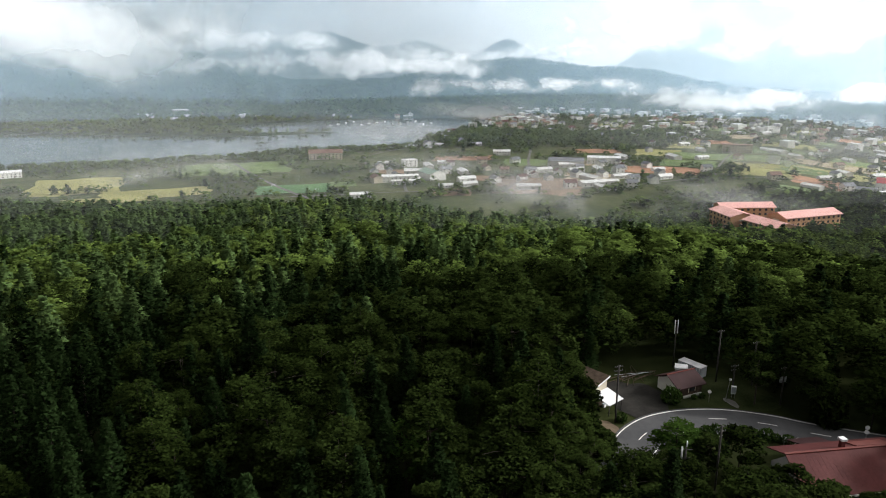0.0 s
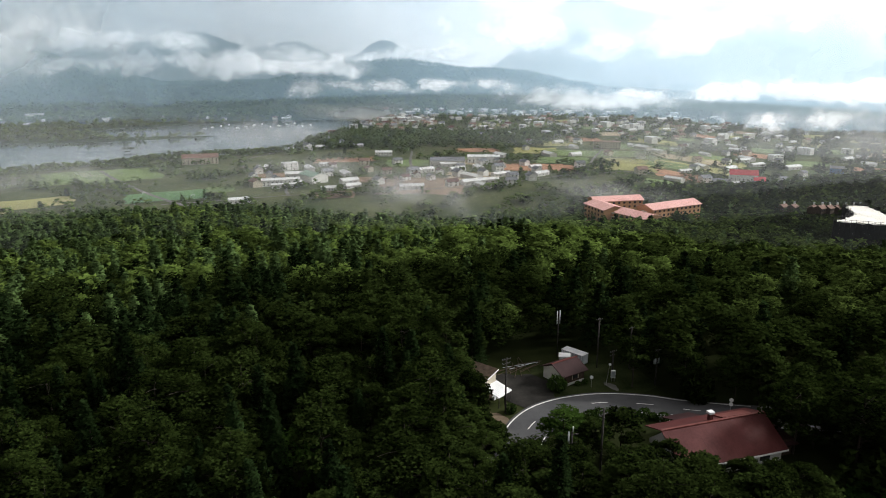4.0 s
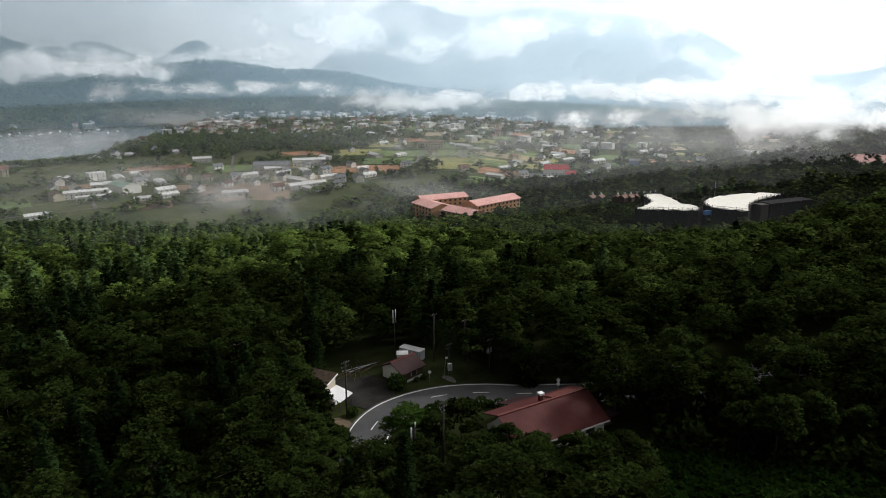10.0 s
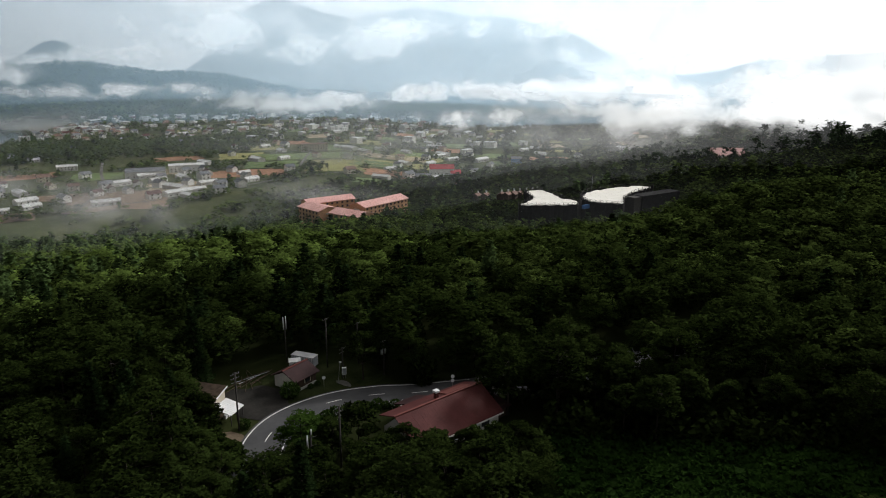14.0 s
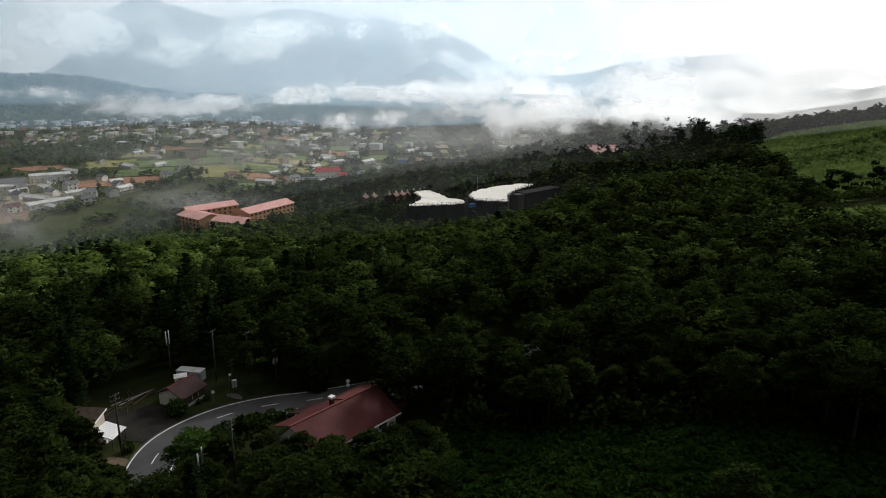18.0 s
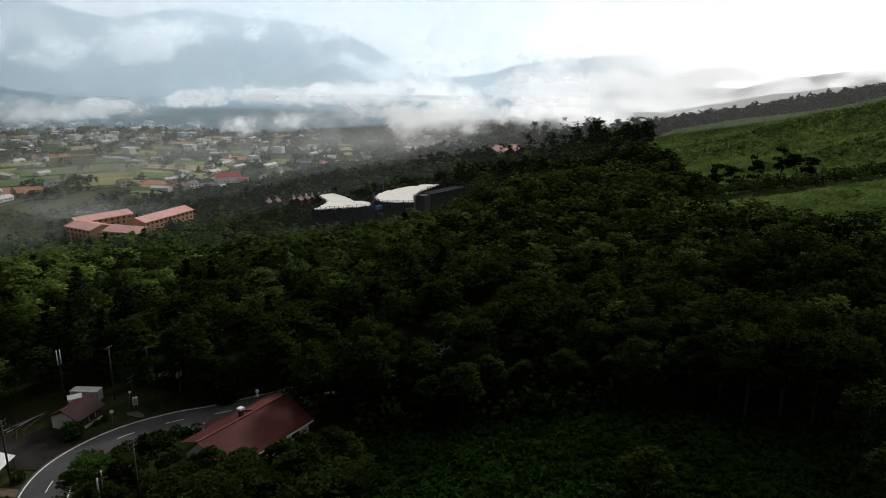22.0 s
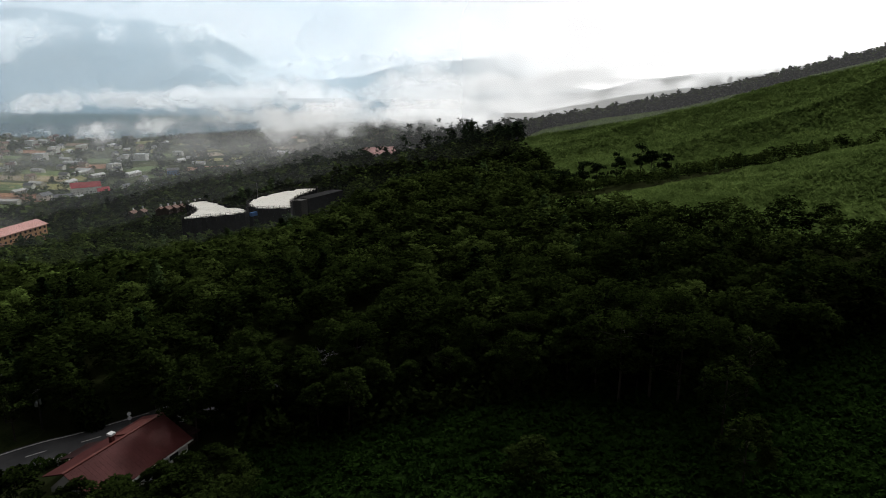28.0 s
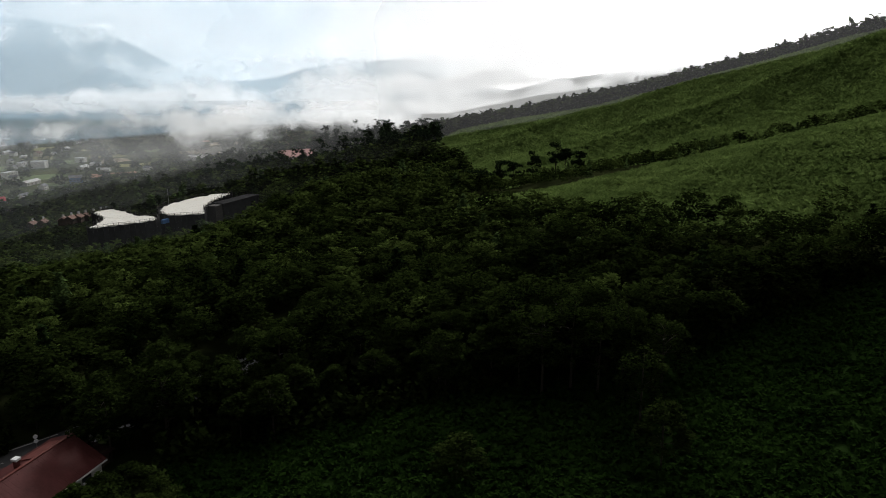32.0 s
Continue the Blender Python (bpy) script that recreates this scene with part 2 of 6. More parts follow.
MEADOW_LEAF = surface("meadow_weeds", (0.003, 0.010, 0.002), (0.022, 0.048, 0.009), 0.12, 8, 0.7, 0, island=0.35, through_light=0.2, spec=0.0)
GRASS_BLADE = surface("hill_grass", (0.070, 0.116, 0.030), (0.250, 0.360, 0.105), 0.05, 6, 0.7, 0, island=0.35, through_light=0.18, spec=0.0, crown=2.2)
BARK = surface("bark", (0.014, 0.011, 0.008), (0.045, 0.037, 0.029), 2.0, 8, 0.9, 0.6, spread=0.3, stretch=(1, 1, 0.2))
FOREST_FLOOR = surface("valley_ground", (0.010, 0.014, 0.006), (0.035, 0.042, 0.016), 0.02, 9, 0.95, 0.5, depth=0.4, spec=0.0)
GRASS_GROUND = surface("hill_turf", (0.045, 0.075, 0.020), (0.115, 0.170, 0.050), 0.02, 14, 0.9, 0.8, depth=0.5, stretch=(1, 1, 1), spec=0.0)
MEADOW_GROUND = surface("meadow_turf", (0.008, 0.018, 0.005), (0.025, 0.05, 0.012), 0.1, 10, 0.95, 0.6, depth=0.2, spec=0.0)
PLAIN_GROUND = surface("farmland", (0.032, 0.052, 0.024), (0.115, 0.122, 0.062), 0.012, 9, 0.95, 0.2, depth=0.3, spec=0.0)
FAR_WOODS = surface("far_wooded_slopes", (0.012, 0.026, 0.016), (0.04, 0.065, 0.03), 0.006, 12, 0.95, 1.0, depth=6.0, spec=0.0)
YARD = surface("worn_asphalt_yard", (0.012, 0.012, 0.011), (0.036, 0.034, 0.031), 0.25, 12, 0.9, 0.3, spec=0.05)
ASPHALT = surface("asphalt", (0.044, 0.046, 0.050), (0.076, 0.077, 0.080), 0.35, 20, 0.85, 0.25, depth=0.01, spec=0.2)
ROAD_PAINT = surface("white_road_paint", (0.55, 0.55, 0.53), (0.82, 0.82, 0.8), 2.0, 10, 0.7, 0.1)
LANE_GREY = surface("weathered_grey_concrete", (0.05, 0.05, 0.047), (0.12, 0.118, 0.11), 0.6, 10, 0.9, 0.3)
CONCRETE = surface("pale_concrete", (0.20, 0.20, 0.19), (0.38, 0.37, 0.35), 0.6, 10, 0.9, 0.3)
BARE_EARTH = surface("bare_earth", (0.06, 0.045, 0.03), (0.16, 0.12, 0.08), 0.5, 8, 0.95, 0.5)

WATER = bpy.data.materials.new("lake_water")
WATER.use_nodes = True
_n, _l = WATER.node_tree.nodes, WATER.node_tree.links
_b = _n["Principled BSDF"]
_b.inputs["Base Color"].default_value = (0.035, 0.055, 0.065, 1)
_b.inputs["Roughness"].default_value, _b.inputs["IOR"].default_value = 0.08, 1.33
_w = _n.new("ShaderNodeTexNoise")
_w.inputs["Scale"].default_value, _w.inputs["Detail"].default_value = 0.02, 5.0
_g = _n.new("ShaderNodeNewGeometry")
_l.new(_g.outputs["Position"], _w.inputs["Vector"])
_p = _n.new("ShaderNodeBump")
_p.inputs["Strength"].default_value, _p.inputs["Distance"].default_value = 0.06, 0.5
_l.new(_w.outputs["Fac"], _p.inputs["Height"])
_l.new(_p.outputs[0], _b.inputs["Normal"])
_r = _n.new("ShaderNodeMapRange")
_r.inputs["From Min"].default_value, _r.inputs["From Max"].default_value = 0.4, 0.65
_r.inputs["To Min"].default_value, _r.inputs["To Max"].default_value = 0.03, 0.16
_l.new(_w.outputs["Fac"], _r.inputs["Value"])
_l.new(_r.outputs[0], _b.inputs["Roughness"])


# ---- ground ----
def ease(a, b, v):
    k = np.clip((v - a) / (b - a), 0, 1)
    return k * k * (3 - 2 * k)


def wander(x, y, size, seed=0.0):
    """A cheap smooth unevenness between -1 and 1."""
    a, b = x / size, y / size
    return (np.sin(a * 1.9 + seed) * np.cos(b * 2.3 + 1.7 * seed) + 0.6 * np.sin(a * 4.1 - b * 3.3 + 2.2 * seed) + 0.35 * np.cos(a * 8.7 + b * 7.1 + seed)) / 1.6


SHORE = [(-1500, 800), (-620, 980), (-480, 1020), (-390, 1060), (-320, 1090), (-240, 1160), (-80, 1210), (-40, 1260), (-30, 1380), (10, 1460),
         (70, 1650), (70, 1770), (10, 1840), (-150, 1810), (-310, 1740), (-430, 1680), (-520, 1600), (-380, 1480), (-210, 1500), (-210, 1460),
         (-300, 1420), (-420, 1390), (-660, 1430), (-910, 1470), (-1500, 1560)]


def shore_distance(x, y):
    """Metres to the lake's shore line, negative in the lake."""
    best = np.full(x.shape, 1e9)
    inside = np.zeros(x.shape, bool)
    for (x0, y0), (x1, y1) in zip(SHORE, SHORE[1:] + SHORE[:1]):
        dx, dy = x1 - x0, y1 - y0
        k = np.clip(((x - x0) * dx + (y - y0) * dy) / (dx * dx + dy * dy), 0, 1)
        best = np.minimum(best, np.hypot(x - x0 - k * dx, y - y0 - k * dy))
        if dy:
            inside ^= ((y0 > y) != (y1 > y)) & (x < x0 + (y - y0) * dx / dy)
    return np.where(inside, -best, best)


# far hills: compass, distance, height, widths
HILLS = [(-8.8, 3650, 226, 4.6, 230), (-1.6, 3700, 218, 3.4, 230), (5.2, 3700, 232, 3.2, 230), (-18, 3600, 240, 6, 300), (-30, 3050, 290, 12, 420), (-48, 3000, 160, 14, 500), (4, 2850, 118, 9, 300),
         (15, 2900, 60, 7, 300), (19.5, 4500, 400, 5, 330), (30, 4560, 440, 8, 330), (41, 4560, 330, 7, 330), (57, 4500, 130, 6, 330), (63.5, 4450, 150, 5, 330), (67, 4450, 60, 3, 330)]


def height(x, y):
    x, y = np.asarray(x, float), np.asarray(y, float)
    s = -0.174 * x + 0.985 * y
    d = np.hypot(x, y)
    az = np.degrees(np.arctan2(x, y))
    z = np.interp(s, (-2500, -600, -300, -100, 0, 120, 225, 330, 450, 520, 600, 700, 850, 1030, 1800), (330, 150, 125, 106, 97, 90, 80, 66, 47, 33, 15, 8, 5, 2.5, 6))
    z += 1.6 * wander(x, y, 90, 0.4) * ease(60, 200, d) * ease(900, 500, s)
    back = 1 - ease(118, 165, np.abs(az))
    z += 26.5 * np.clip((az - 60) / 38, 0, 1.6) ** 1.5 * np.exp(-((d - 280) / np.where(d < 280, 95, 60)) ** 2) * back
    z += 61 * np.clip((az - 60.5) / 38, 0, 1.8) ** 1.5 * np.exp(-((d - 600) / np.where(d < 600, 140, 420)) ** 2) * back
    z += 7.0 * (0.5 - np.abs(np.sin(d * 0.030 - az * 0.17 + 0.3 * wander(x, y, 45, 6.0)))) * np.exp(-((d - 500) / 110) ** 2) * ease(64, 72, az) * back
    z += 0.5 * wander(x, y, 9, 1.0) * (np.exp(-((d - 500) / 130) ** 2) + np.exp(-((d - 255) / 50) ** 2)) * ease(64, 72, az) * back
    z -= 21 * ease(600, 930, d) * ease(24, 36, az) * ease(84, 68, az)
    for cx, cy, rad, drop in ((225, 462, 70, 3.5), (270, 268, 60, -11), (485, 333, 62, -15), (150, 445, 165, -17), (190, 235, 75, -10), (313, 464, 120, -17), (110, 535, 100, -13), (205, 375, 75, -4.5), (185, 110, 55, -5), (330, 195, 85, -11),
                              (257, 158, 43, 8), (60, 605, 115, -10), (-75, 425, 62, 6), (-290, 480, 95, 6), (210, 560, 80, -6)):
        z += drop * np.exp(-((x - cx) ** 2 + (y - cy) ** 2) / rad ** 2)
    for a, dist, tall, wa, wd in HILLS:
        z += tall * np.exp(-((az - a) / wa) ** 2 - ((d - dist) / wd) ** 2)
    z += (14 * wander(x, y, 420, 1.3) + 6 * wander(x, y, 140, 2.0)) * ease(1900, 3000, d) * ease(130, 100, np.abs(az))
    flat = np.exp(-(np.maximum(np.hypot(x - 46, y - 106) - 38, 0) / 28) ** 2)   # the level spot by the road
    z = z * (1 - flat) + 90 * flat
    near = (d > 700) & (d < 2600) & (az < 30) & (az > -75)
    if near.any():
        sd = np.full(z.shape, 500.0)
        sd[near] = shore_distance(x[near], y[near])
        z = np.where(sd < 60, np.where(sd < 0, np.maximum(sd * 0.12, -4), np.minimum(z, 0.05 + sd * 0.05)), z)
    return z


def link(name, verts, faces, materials, smooth=False, index=None):
    """One mesh object from arrays; all faces have the same number of corners."""
    verts, faces = np.asarray(verts, np.float32), np.asarray(faces, np.int32)
    me = bpy.data.meshes.new(name)
    k = faces.shape[1]
    me.vertices.add(len(verts))
    me.vertices.foreach_set("co", verts.ravel())
    me.loops.add(faces.size)
    me.loops.foreach_set("vertex_index", faces.ravel())
    me.polygons.add(len(faces))
    me.polygons.foreach_set("loop_start", np.arange(0, faces.size, k, dtype=np.int32))
    if index is not None:
        me.polygons.foreach_set("material_index", np.asarray(index, np.int32))
    me.update(calc_edges=True)
    if smooth:
        me.polygons.foreach_set("use_smooth", np.ones(len(faces), bool))
    for m in materials:
        me.materials.append(m)
    return new(name, me)


def grid_faces(rows, cols, closed=False):
    r, c = np.meshgrid(np.arange(rows - 1), np.arange(cols if closed else cols - 1), indexing="ij")
    r, c = r.ravel(), c.ravel()
    c1 = (c + 1) % cols
    return np.stack([r * cols + c, (r + 1) * cols + c, (r + 1) * cols + c1, r * cols + c1], 1)


def meadow_reach(az):
    return np.interp(az, (39, 41, 43, 60, 74, 80, 89, 101, 125, 140), (0, 60, 106, 107, 112, 116, 130, 165, 190, 0))


def is_grass(x, y):
    d, az = np.hypot(x, y), np.degrees(np.arctan2(x, y))
    w = 10 * wander(x, y, 60, 3.0)
    near = (az > 66.8 + 0.04 * w) & (az < 150) & (d > np.interp(az, (67, 72, 76, 80, 86, 92, 100), (252, 234, 222, 206, 195, 188, 182)) + 0.6 * w) & (d < 292 + 0.5 * w)
    far = (az > 64.5 + np.maximum(0, 520 - d) * 0.045) & (az < 150) & (d > 366 + w) & (d < 640 + w - 70 * ease(69, 65, az))
    return near | far


AZ = np.unique(np.round(np.concatenate([np.arange(-180, -42, 3.0), np.arange(-42, 112, 0.4), np.arange(112, 180, 3.0)]), 3))
RAD = np.concatenate([[0.5], np.geomspace(6, 4900, 230)])
aa, rr = np.meshgrid(np.radians(AZ), RAD)
gx, gy = rr * np.sin(aa), rr * np.cos(aa)
gz = height(gx, gy)
faces = grid_faces(len(RAD), len(AZ), closed=True)
fx, fy = gx.ravel()[faces].mean(1), gy.ravel()[faces].mean(1)
fd, faz, fs = np.hypot(fx, fy), np.degrees(np.arctan2(fx, fy)), -0.174 * fx + 0.985 * fy
kind = np.zeros(len(faces), int)
kind[fs > 560] = 3
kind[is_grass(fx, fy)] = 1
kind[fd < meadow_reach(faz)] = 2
kind[(fd > 1900) & (kind != 1)] = 4
kind[(fs > 1250) & (faz < 4)] = 4
ground = tagged(link("ground", np.stack([gx, gy, gz], -1).reshape(-1, 3), faces[:, ::-1], [FOREST_FLOOR, GRASS_GROUND, MEADOW_GROUND, PLAIN_GROUND, FAR_WOODS], True, kind),
                "wooded hillside falling to a farmed lake plain with hills beyond", "ground", kind="structure")

wx, wy = np.meshgrid(np.linspace(-1600, 130, 12), np.linspace(780, 1900, 12))
water = tagged(link("water", np.stack([wx, wy, np.zeros_like(wx)], -1).reshape(-1, 3), grid_faces(12, 12), [WATER], True), "calm grey-blue lake water mirroring the hazy hills", "water", kind="structure")


# ---- road ----
def spline(points, step=1.0):
    """A smooth line through the points, in even steps."""
    p = np.array(points, float)
    p = np.vstack([2 * p[0] - p[1], p, 2 * p[-1] - p[-2]])
    out = []
    for i in range(1, len(p) - 2):
        for k in np.linspace(0, 1, 24, endpoint=False):
            a, b, c, e = p[i - 1:i + 3]
            out.append(0.5 * (2 * b + (c - a) * k + (2 * a - 5 * b + 4 * c - e) * k * k + (3 * b - a - 3 * c + e) * k ** 3))
    out = np.array(out + [p[-2]])
    run = np.concatenate([[0], np.cumsum(np.hypot(*np.diff(out, axis=0).T))])
    at = np.arange(0, run[-1], step)
    return np.stack([np.interp(at, run, out[:, 0]), np.interp(at, run, out[:, 1])], 1)


def ribbon(name, line, left, right, lift, material, thick=0.0):
    """A strip along a line on the ground, from left to right metres beside it."""
    t = np.gradient(line, axis=0)
    t /= np.linalg.norm(t, axis=1)[:, None]
    side = np.stack([t[:, 1], -t[:, 0]], 1)
    cols = np.linspace(left, right, 5 if right - left > 2 else 2)
    pts = line[:, None] + side[:, None] * cols[None, :, None]
    base = height(line[:, 0], line[:, 1])[:, None] + lift + 0 * cols[None]
    v = np.concatenate([pts, base[..., None]], 2).reshape(-1, 3)
    f = grid_faces(len(line), len(cols))
    return link(name, v, f, [material], True)


ROAD_LINE = spline([(-5, 45), (8, 66), (20.0, 82.5), (28.9, 97.4), (34.1, 104.1), (40.0, 107.2), (47.5, 107.9), (55, 105.9), (62, 102.4), (80, 96), (105, 90), (128, 88)])
road = tagged(ribbon("road", ROAD_LINE, -3.9, 3.9, 0.22, ASPHALT), "curving two-lane grey asphalt road between trees", "road", kind="structure")
tagged(ribbon("road_edge_line", ROAD_LINE[:112], -3.5, -3.28, 0.235, ROAD_PAINT), "worn white painted road edge line", "road marking", kind="structure")
tagged(ribbon("road_edge_line", ROAD_LINE[:112], 3.28, 3.46, 0.235, ROAD_PAINT), "worn white painted road edge line", "road marking", kind="structure")
for k in range(3, 108, 8):
    tagged(ribbon("road_dash", ROAD_LINE[k:k + 4], -0.08, 0.08, 0.235, ROAD_PAINT), "white painted dash of the road's centre line", "road marking", group="centre line dashes", kind="structure")


def road_distance(x, y):
    best = np.full(np.shape(x), 1e9)
    for px, py in ROAD_LINE[::2]:
        best = np.minimum(best, np.hypot(x - px, y - py))
    return best


# ---- trees ----
def leaf_quads(rng, centre, normal_tilt, size, three=False):
    """Small leaf sprays round given centres: arrays of corners, 4 a spray, or 3 for far ones."""
    n = len(centre)
    turn = rng.uniform(0, 2 * np.pi, n)
    tilt = normal_tilt * rng.normal(0, 1, n)
    lean = normal_tilt * rng.normal(0, 1, n)
    u = np.stack([np.cos(turn), np.sin(turn), tilt], 1)
    w = np.stack([-np.sin(turn), np.cos(turn), lean], 1)
    sz = (size * rng.uniform(0.6, 1.35, n))[:, None]
    a, b = u * sz * 0.72, w * sz * 0.34
    if three:
        return np.stack([centre - a, centre + a * 0.8 - b * 1.5, centre + a * 0.6 + b * 1.6], 1).reshape(-1, 3)
    return np.stack([centre - a, centre - b * rng.uniform(0.7, 1.2, (n, 1)), centre + a, centre + b], 1).reshape(-1, 3)


def crown_points(rng, shape, tall, wide, n, foot=0.55):
    """Places of the leaf sprays of one tree, layered along its limbs, with gaps. foot: the middle of a broad crown, as a share of its height."""
    if shape == "conifer":
        h = tall * (0.16 + 0.84 * rng.uniform(0, 1, n) ** 1.15)
        tiers = max(7, int(tall / 1.0))
        tier = np.floor(h / tall * tiers)
        arms = 9
        arm = rng.integers(0, arms, n)
        ang = arm * 2 * np.pi / arms + tier * 1.9 + rng.normal(0, 0.40, n)
        reach = wide * np.clip((1.03 - h / tall), 0.02, 1) ** 0.72 * (0.80 + 0.20 * np.sin(tier * 5.1 + arm * 2.3))
        r = reach * np.sqrt(rng.uniform(0.05, 1, n))
        z = (tier + 0.5) / tiers * tall + rng.normal(0, 0.22, n) * tall / tiers - 0.22 * r + 0.3 * tall / tiers
    elif shape == "pine":
        pads = 13
        p = rng.integers(0, pads, n)
        base = np.random.RandomState(int(rng.integers(1e6)))
        pz, pr, pa = tall * base.uniform(0.42, 0.98, pads), wide * base.uniform(0.15, 0.85, pads), base.uniform(0, 6.28, pads)
        rr_ = wide * 0.42 * np.sqrt(rng.uniform(0, 1, n))
        q = rng.uniform(0, 6.28, n)
        x = pr[p] * np.cos(pa[p]) + rr_ * np.cos(q)
        y = pr[p] * np.sin(pa[p]) + rr_ * np.sin(q)
        return np.stack([x, y, pz[p] + rng.normal(0, 0.03, n) * tall - 0.1 * rr_], 1)
    else:
        pads = 46
        p = rng.integers(0, pads, n)
        base = np.random.RandomState(int(rng.integers(1e6)))
        up = base.uniform(-0.15, 1, pads)
        pa = np.arange(pads) * 2.4 + base.uniform(-0.4, 0.4, pads)
        ring = np.sqrt(np.clip(1 - up ** 2, 0, 1)) * base.uniform(0.5, 1.0, pads) ** 0.7
        pr, pz = wide * ring, tall * (foot + (0.97 - foot) * up * base.uniform(0.75, 1.05, pads))
        rr_ = wide * 0.29 * np.sqrt(rng.uniform(0, 1, n))
        q = rng.uniform(0, 6.28, n)
        x = pr[p] * np.cos(pa[p]) + rr_ * np.cos(q)
        y = pr[p] * np.sin(pa[p]) + rr_ * np.sin(q)
        return np.stack([x, y, pz[p] + rng.normal(0, 0.018, n) * tall - 0.16 * rr_ + 0.1 * wide * 0.29], 1)
    return np.stack([r * np.cos(ang), r * np.sin(ang), z], 1)


def tree_leaves(seed, shape, tall, wide, n, size, three=False, foot=0.55):
    rng = np.random.default_rng(seed)
    return leaf_quads(rng, crown_points(rng, shape, tall, wide, n, foot), {"conifer": 0.38, "pine": 0.4}.get(shape, 0.3), size, three)


def crown_normals(p, shape, tall, wide):
    """Outward directions of a crown's surface at the given points."""
    c = np.array([(0, 0, 0.42 * tall)])
    q = (p - c) / np.array([(wide, wide, 0.5 * tall)])
    if shape == "conifer":
        q[:, 2] = 0.5 * np.hypot(q[:, 0], q[:, 1]) + 0.12
    q /= np.linalg.norm(q, axis=1)[:, None] + 1e-6
    return q


def give_normals(ob, normals):
    ob.data.attributes.new("crown_normal", "FLOAT_VECTOR", "POINT").data.foreach_set("vector", np.asarray(normals, np.float32).ravel())


def tapered(line, r0, r1, sides=6):
    """A tapering round bar along a line of points."""
    line = [Vector(p) for p in line]
    v, f = [], []
    for i, p in enumerate(line):
        t = (line[min(i + 1, len(line) - 1)] - line[max(i - 1, 0)]).normalized()
        a = t.orthogonal().normalized()
        b = t.cross(a)
        r = r0 + (r1 - r0) * i / (len(line) - 1)
        for k in range(sides):
            q = 2 * math.pi * k / sides
            v.append(p + (a * math.cos(q) + b * math.sin(q)) * r)
    for i in range(len(line) - 1):
        for k in range(sides):
            f.append((i * sides + k, i * sides + (k + 1) % sides, (i + 1) * sides + (k + 1) % sides, (i + 1) * sides + k))
    return v, f


def trunk_mesh(seed, tall, wide, shape):
    rnd = random.Random(seed)
    v, f = tapered([(0, 0, -1.5), (rnd.uniform(-.1, .1), rnd.uniform(-.1, .1), tall * 0.35), (rnd.uniform(-.3, .3), rnd.uniform(-.3, .3), tall * 0.7), (rnd.uniform(-.3, .3), rnd.uniform(-.3, .3), tall * 0.96)], 0.016 * tall, 0.02, 7)
    for k in range(9):
        h = tall * rnd.uniform(0.3, 0.8)
        q = k * 2.4 + rnd.uniform(-.3, .3)
        reach = wide * (0.75 if shape != "conifer" else 0.9 * (1.02 - h / tall))
        rise = 0.06 * tall if shape != "conifer" else -0.02 * tall
        v2, f2 = tapered([(0, 0, h), (math.cos(q) * reach * .5, math.sin(q) * reach * .5, h + rise * .7), (math.cos(q) * reach, math.sin(q) * reach, h + rise)], 0.006 * tall, 0.015, 5)
        f += [tuple(i + len(v) for i in q2) for q2 in f2]
        v += v2
    return np.array([tuple(p) for p in v]), np.array(f)


def on_yard(x, y):
    """The open ground round the road bend, the houses and the parking yard."""
    yard = (np.hypot((x - 38) / 11.5, (y - 117) / 11) < 1) | (np.hypot((x - 47) / 9, (y - 121) / 9) < 1)
    shed = (np.abs(x - 26.6) < 4.6) & (np.abs(y - 113) < 6.5)
    k = (x - 57) * 0.995 + (y - 87) * -0.10
    q = (x - 57) * 0.10 + (y - 87) * 0.995
    house = (k > -11) & (k < 13) & (q > -6.5) & (q < 11)
    garden = (x > 40) & (x < 66) & (y > 96) & (y < 107)
    return yard | shed | house | garden


HOTEL_WINGS = [(245.5, 461, 24, 18), (212, 442, 15, 112), (197.5, 471, 14, 100), (214, 489, 20, 2)]     # centre, half length, turn


def is_forest(x, y):
    d, az = np.hypot(x, y), np.degrees(np.arctan2(x, y))
    s = -0.174 * x + 0.985 * y
    edge = 585 + 30 * wander(x, y, 120, 1.0) + 40 * ease(-24, -32, az) + 30 * ease(30, 40, az)
    ok = (s < edge) & (d < 1150) & (s > -330)
    ok &= ~is_grass(x, y) & (d > meadow_reach(az) + 3 * wander(x, y, 20, 2.0))
    ok &= (road_distance(x, y) > np.where(x > 67, 4.2, 5.6)) & ~on_yard(x, y)
    for cx, cy, half, turn in HOTEL_WINGS:
        c, q = math.cos(radians(turn)), math.sin(radians(turn))
        ok &= np.hypot(np.maximum(np.abs((x - cx) * c + (y - cy) * q) - half, 0), (y - cy) * c - (x - cx) * q) > 9.2
    ok &= (np.hypot(x - 491, y - 344) > 24) & (np.hypot(x - 464, y - 325) > 17)        # ridge lodge
    ok &= ~((np.hypot(x - 243, y - 276) < 25) | (np.hypot(x - 290, y - 266) < 33) | (np.hypot(x - 236, y - 258) < 14) | (np.hypot(x - 262, y - 242) < 10))        # building site
    return ok


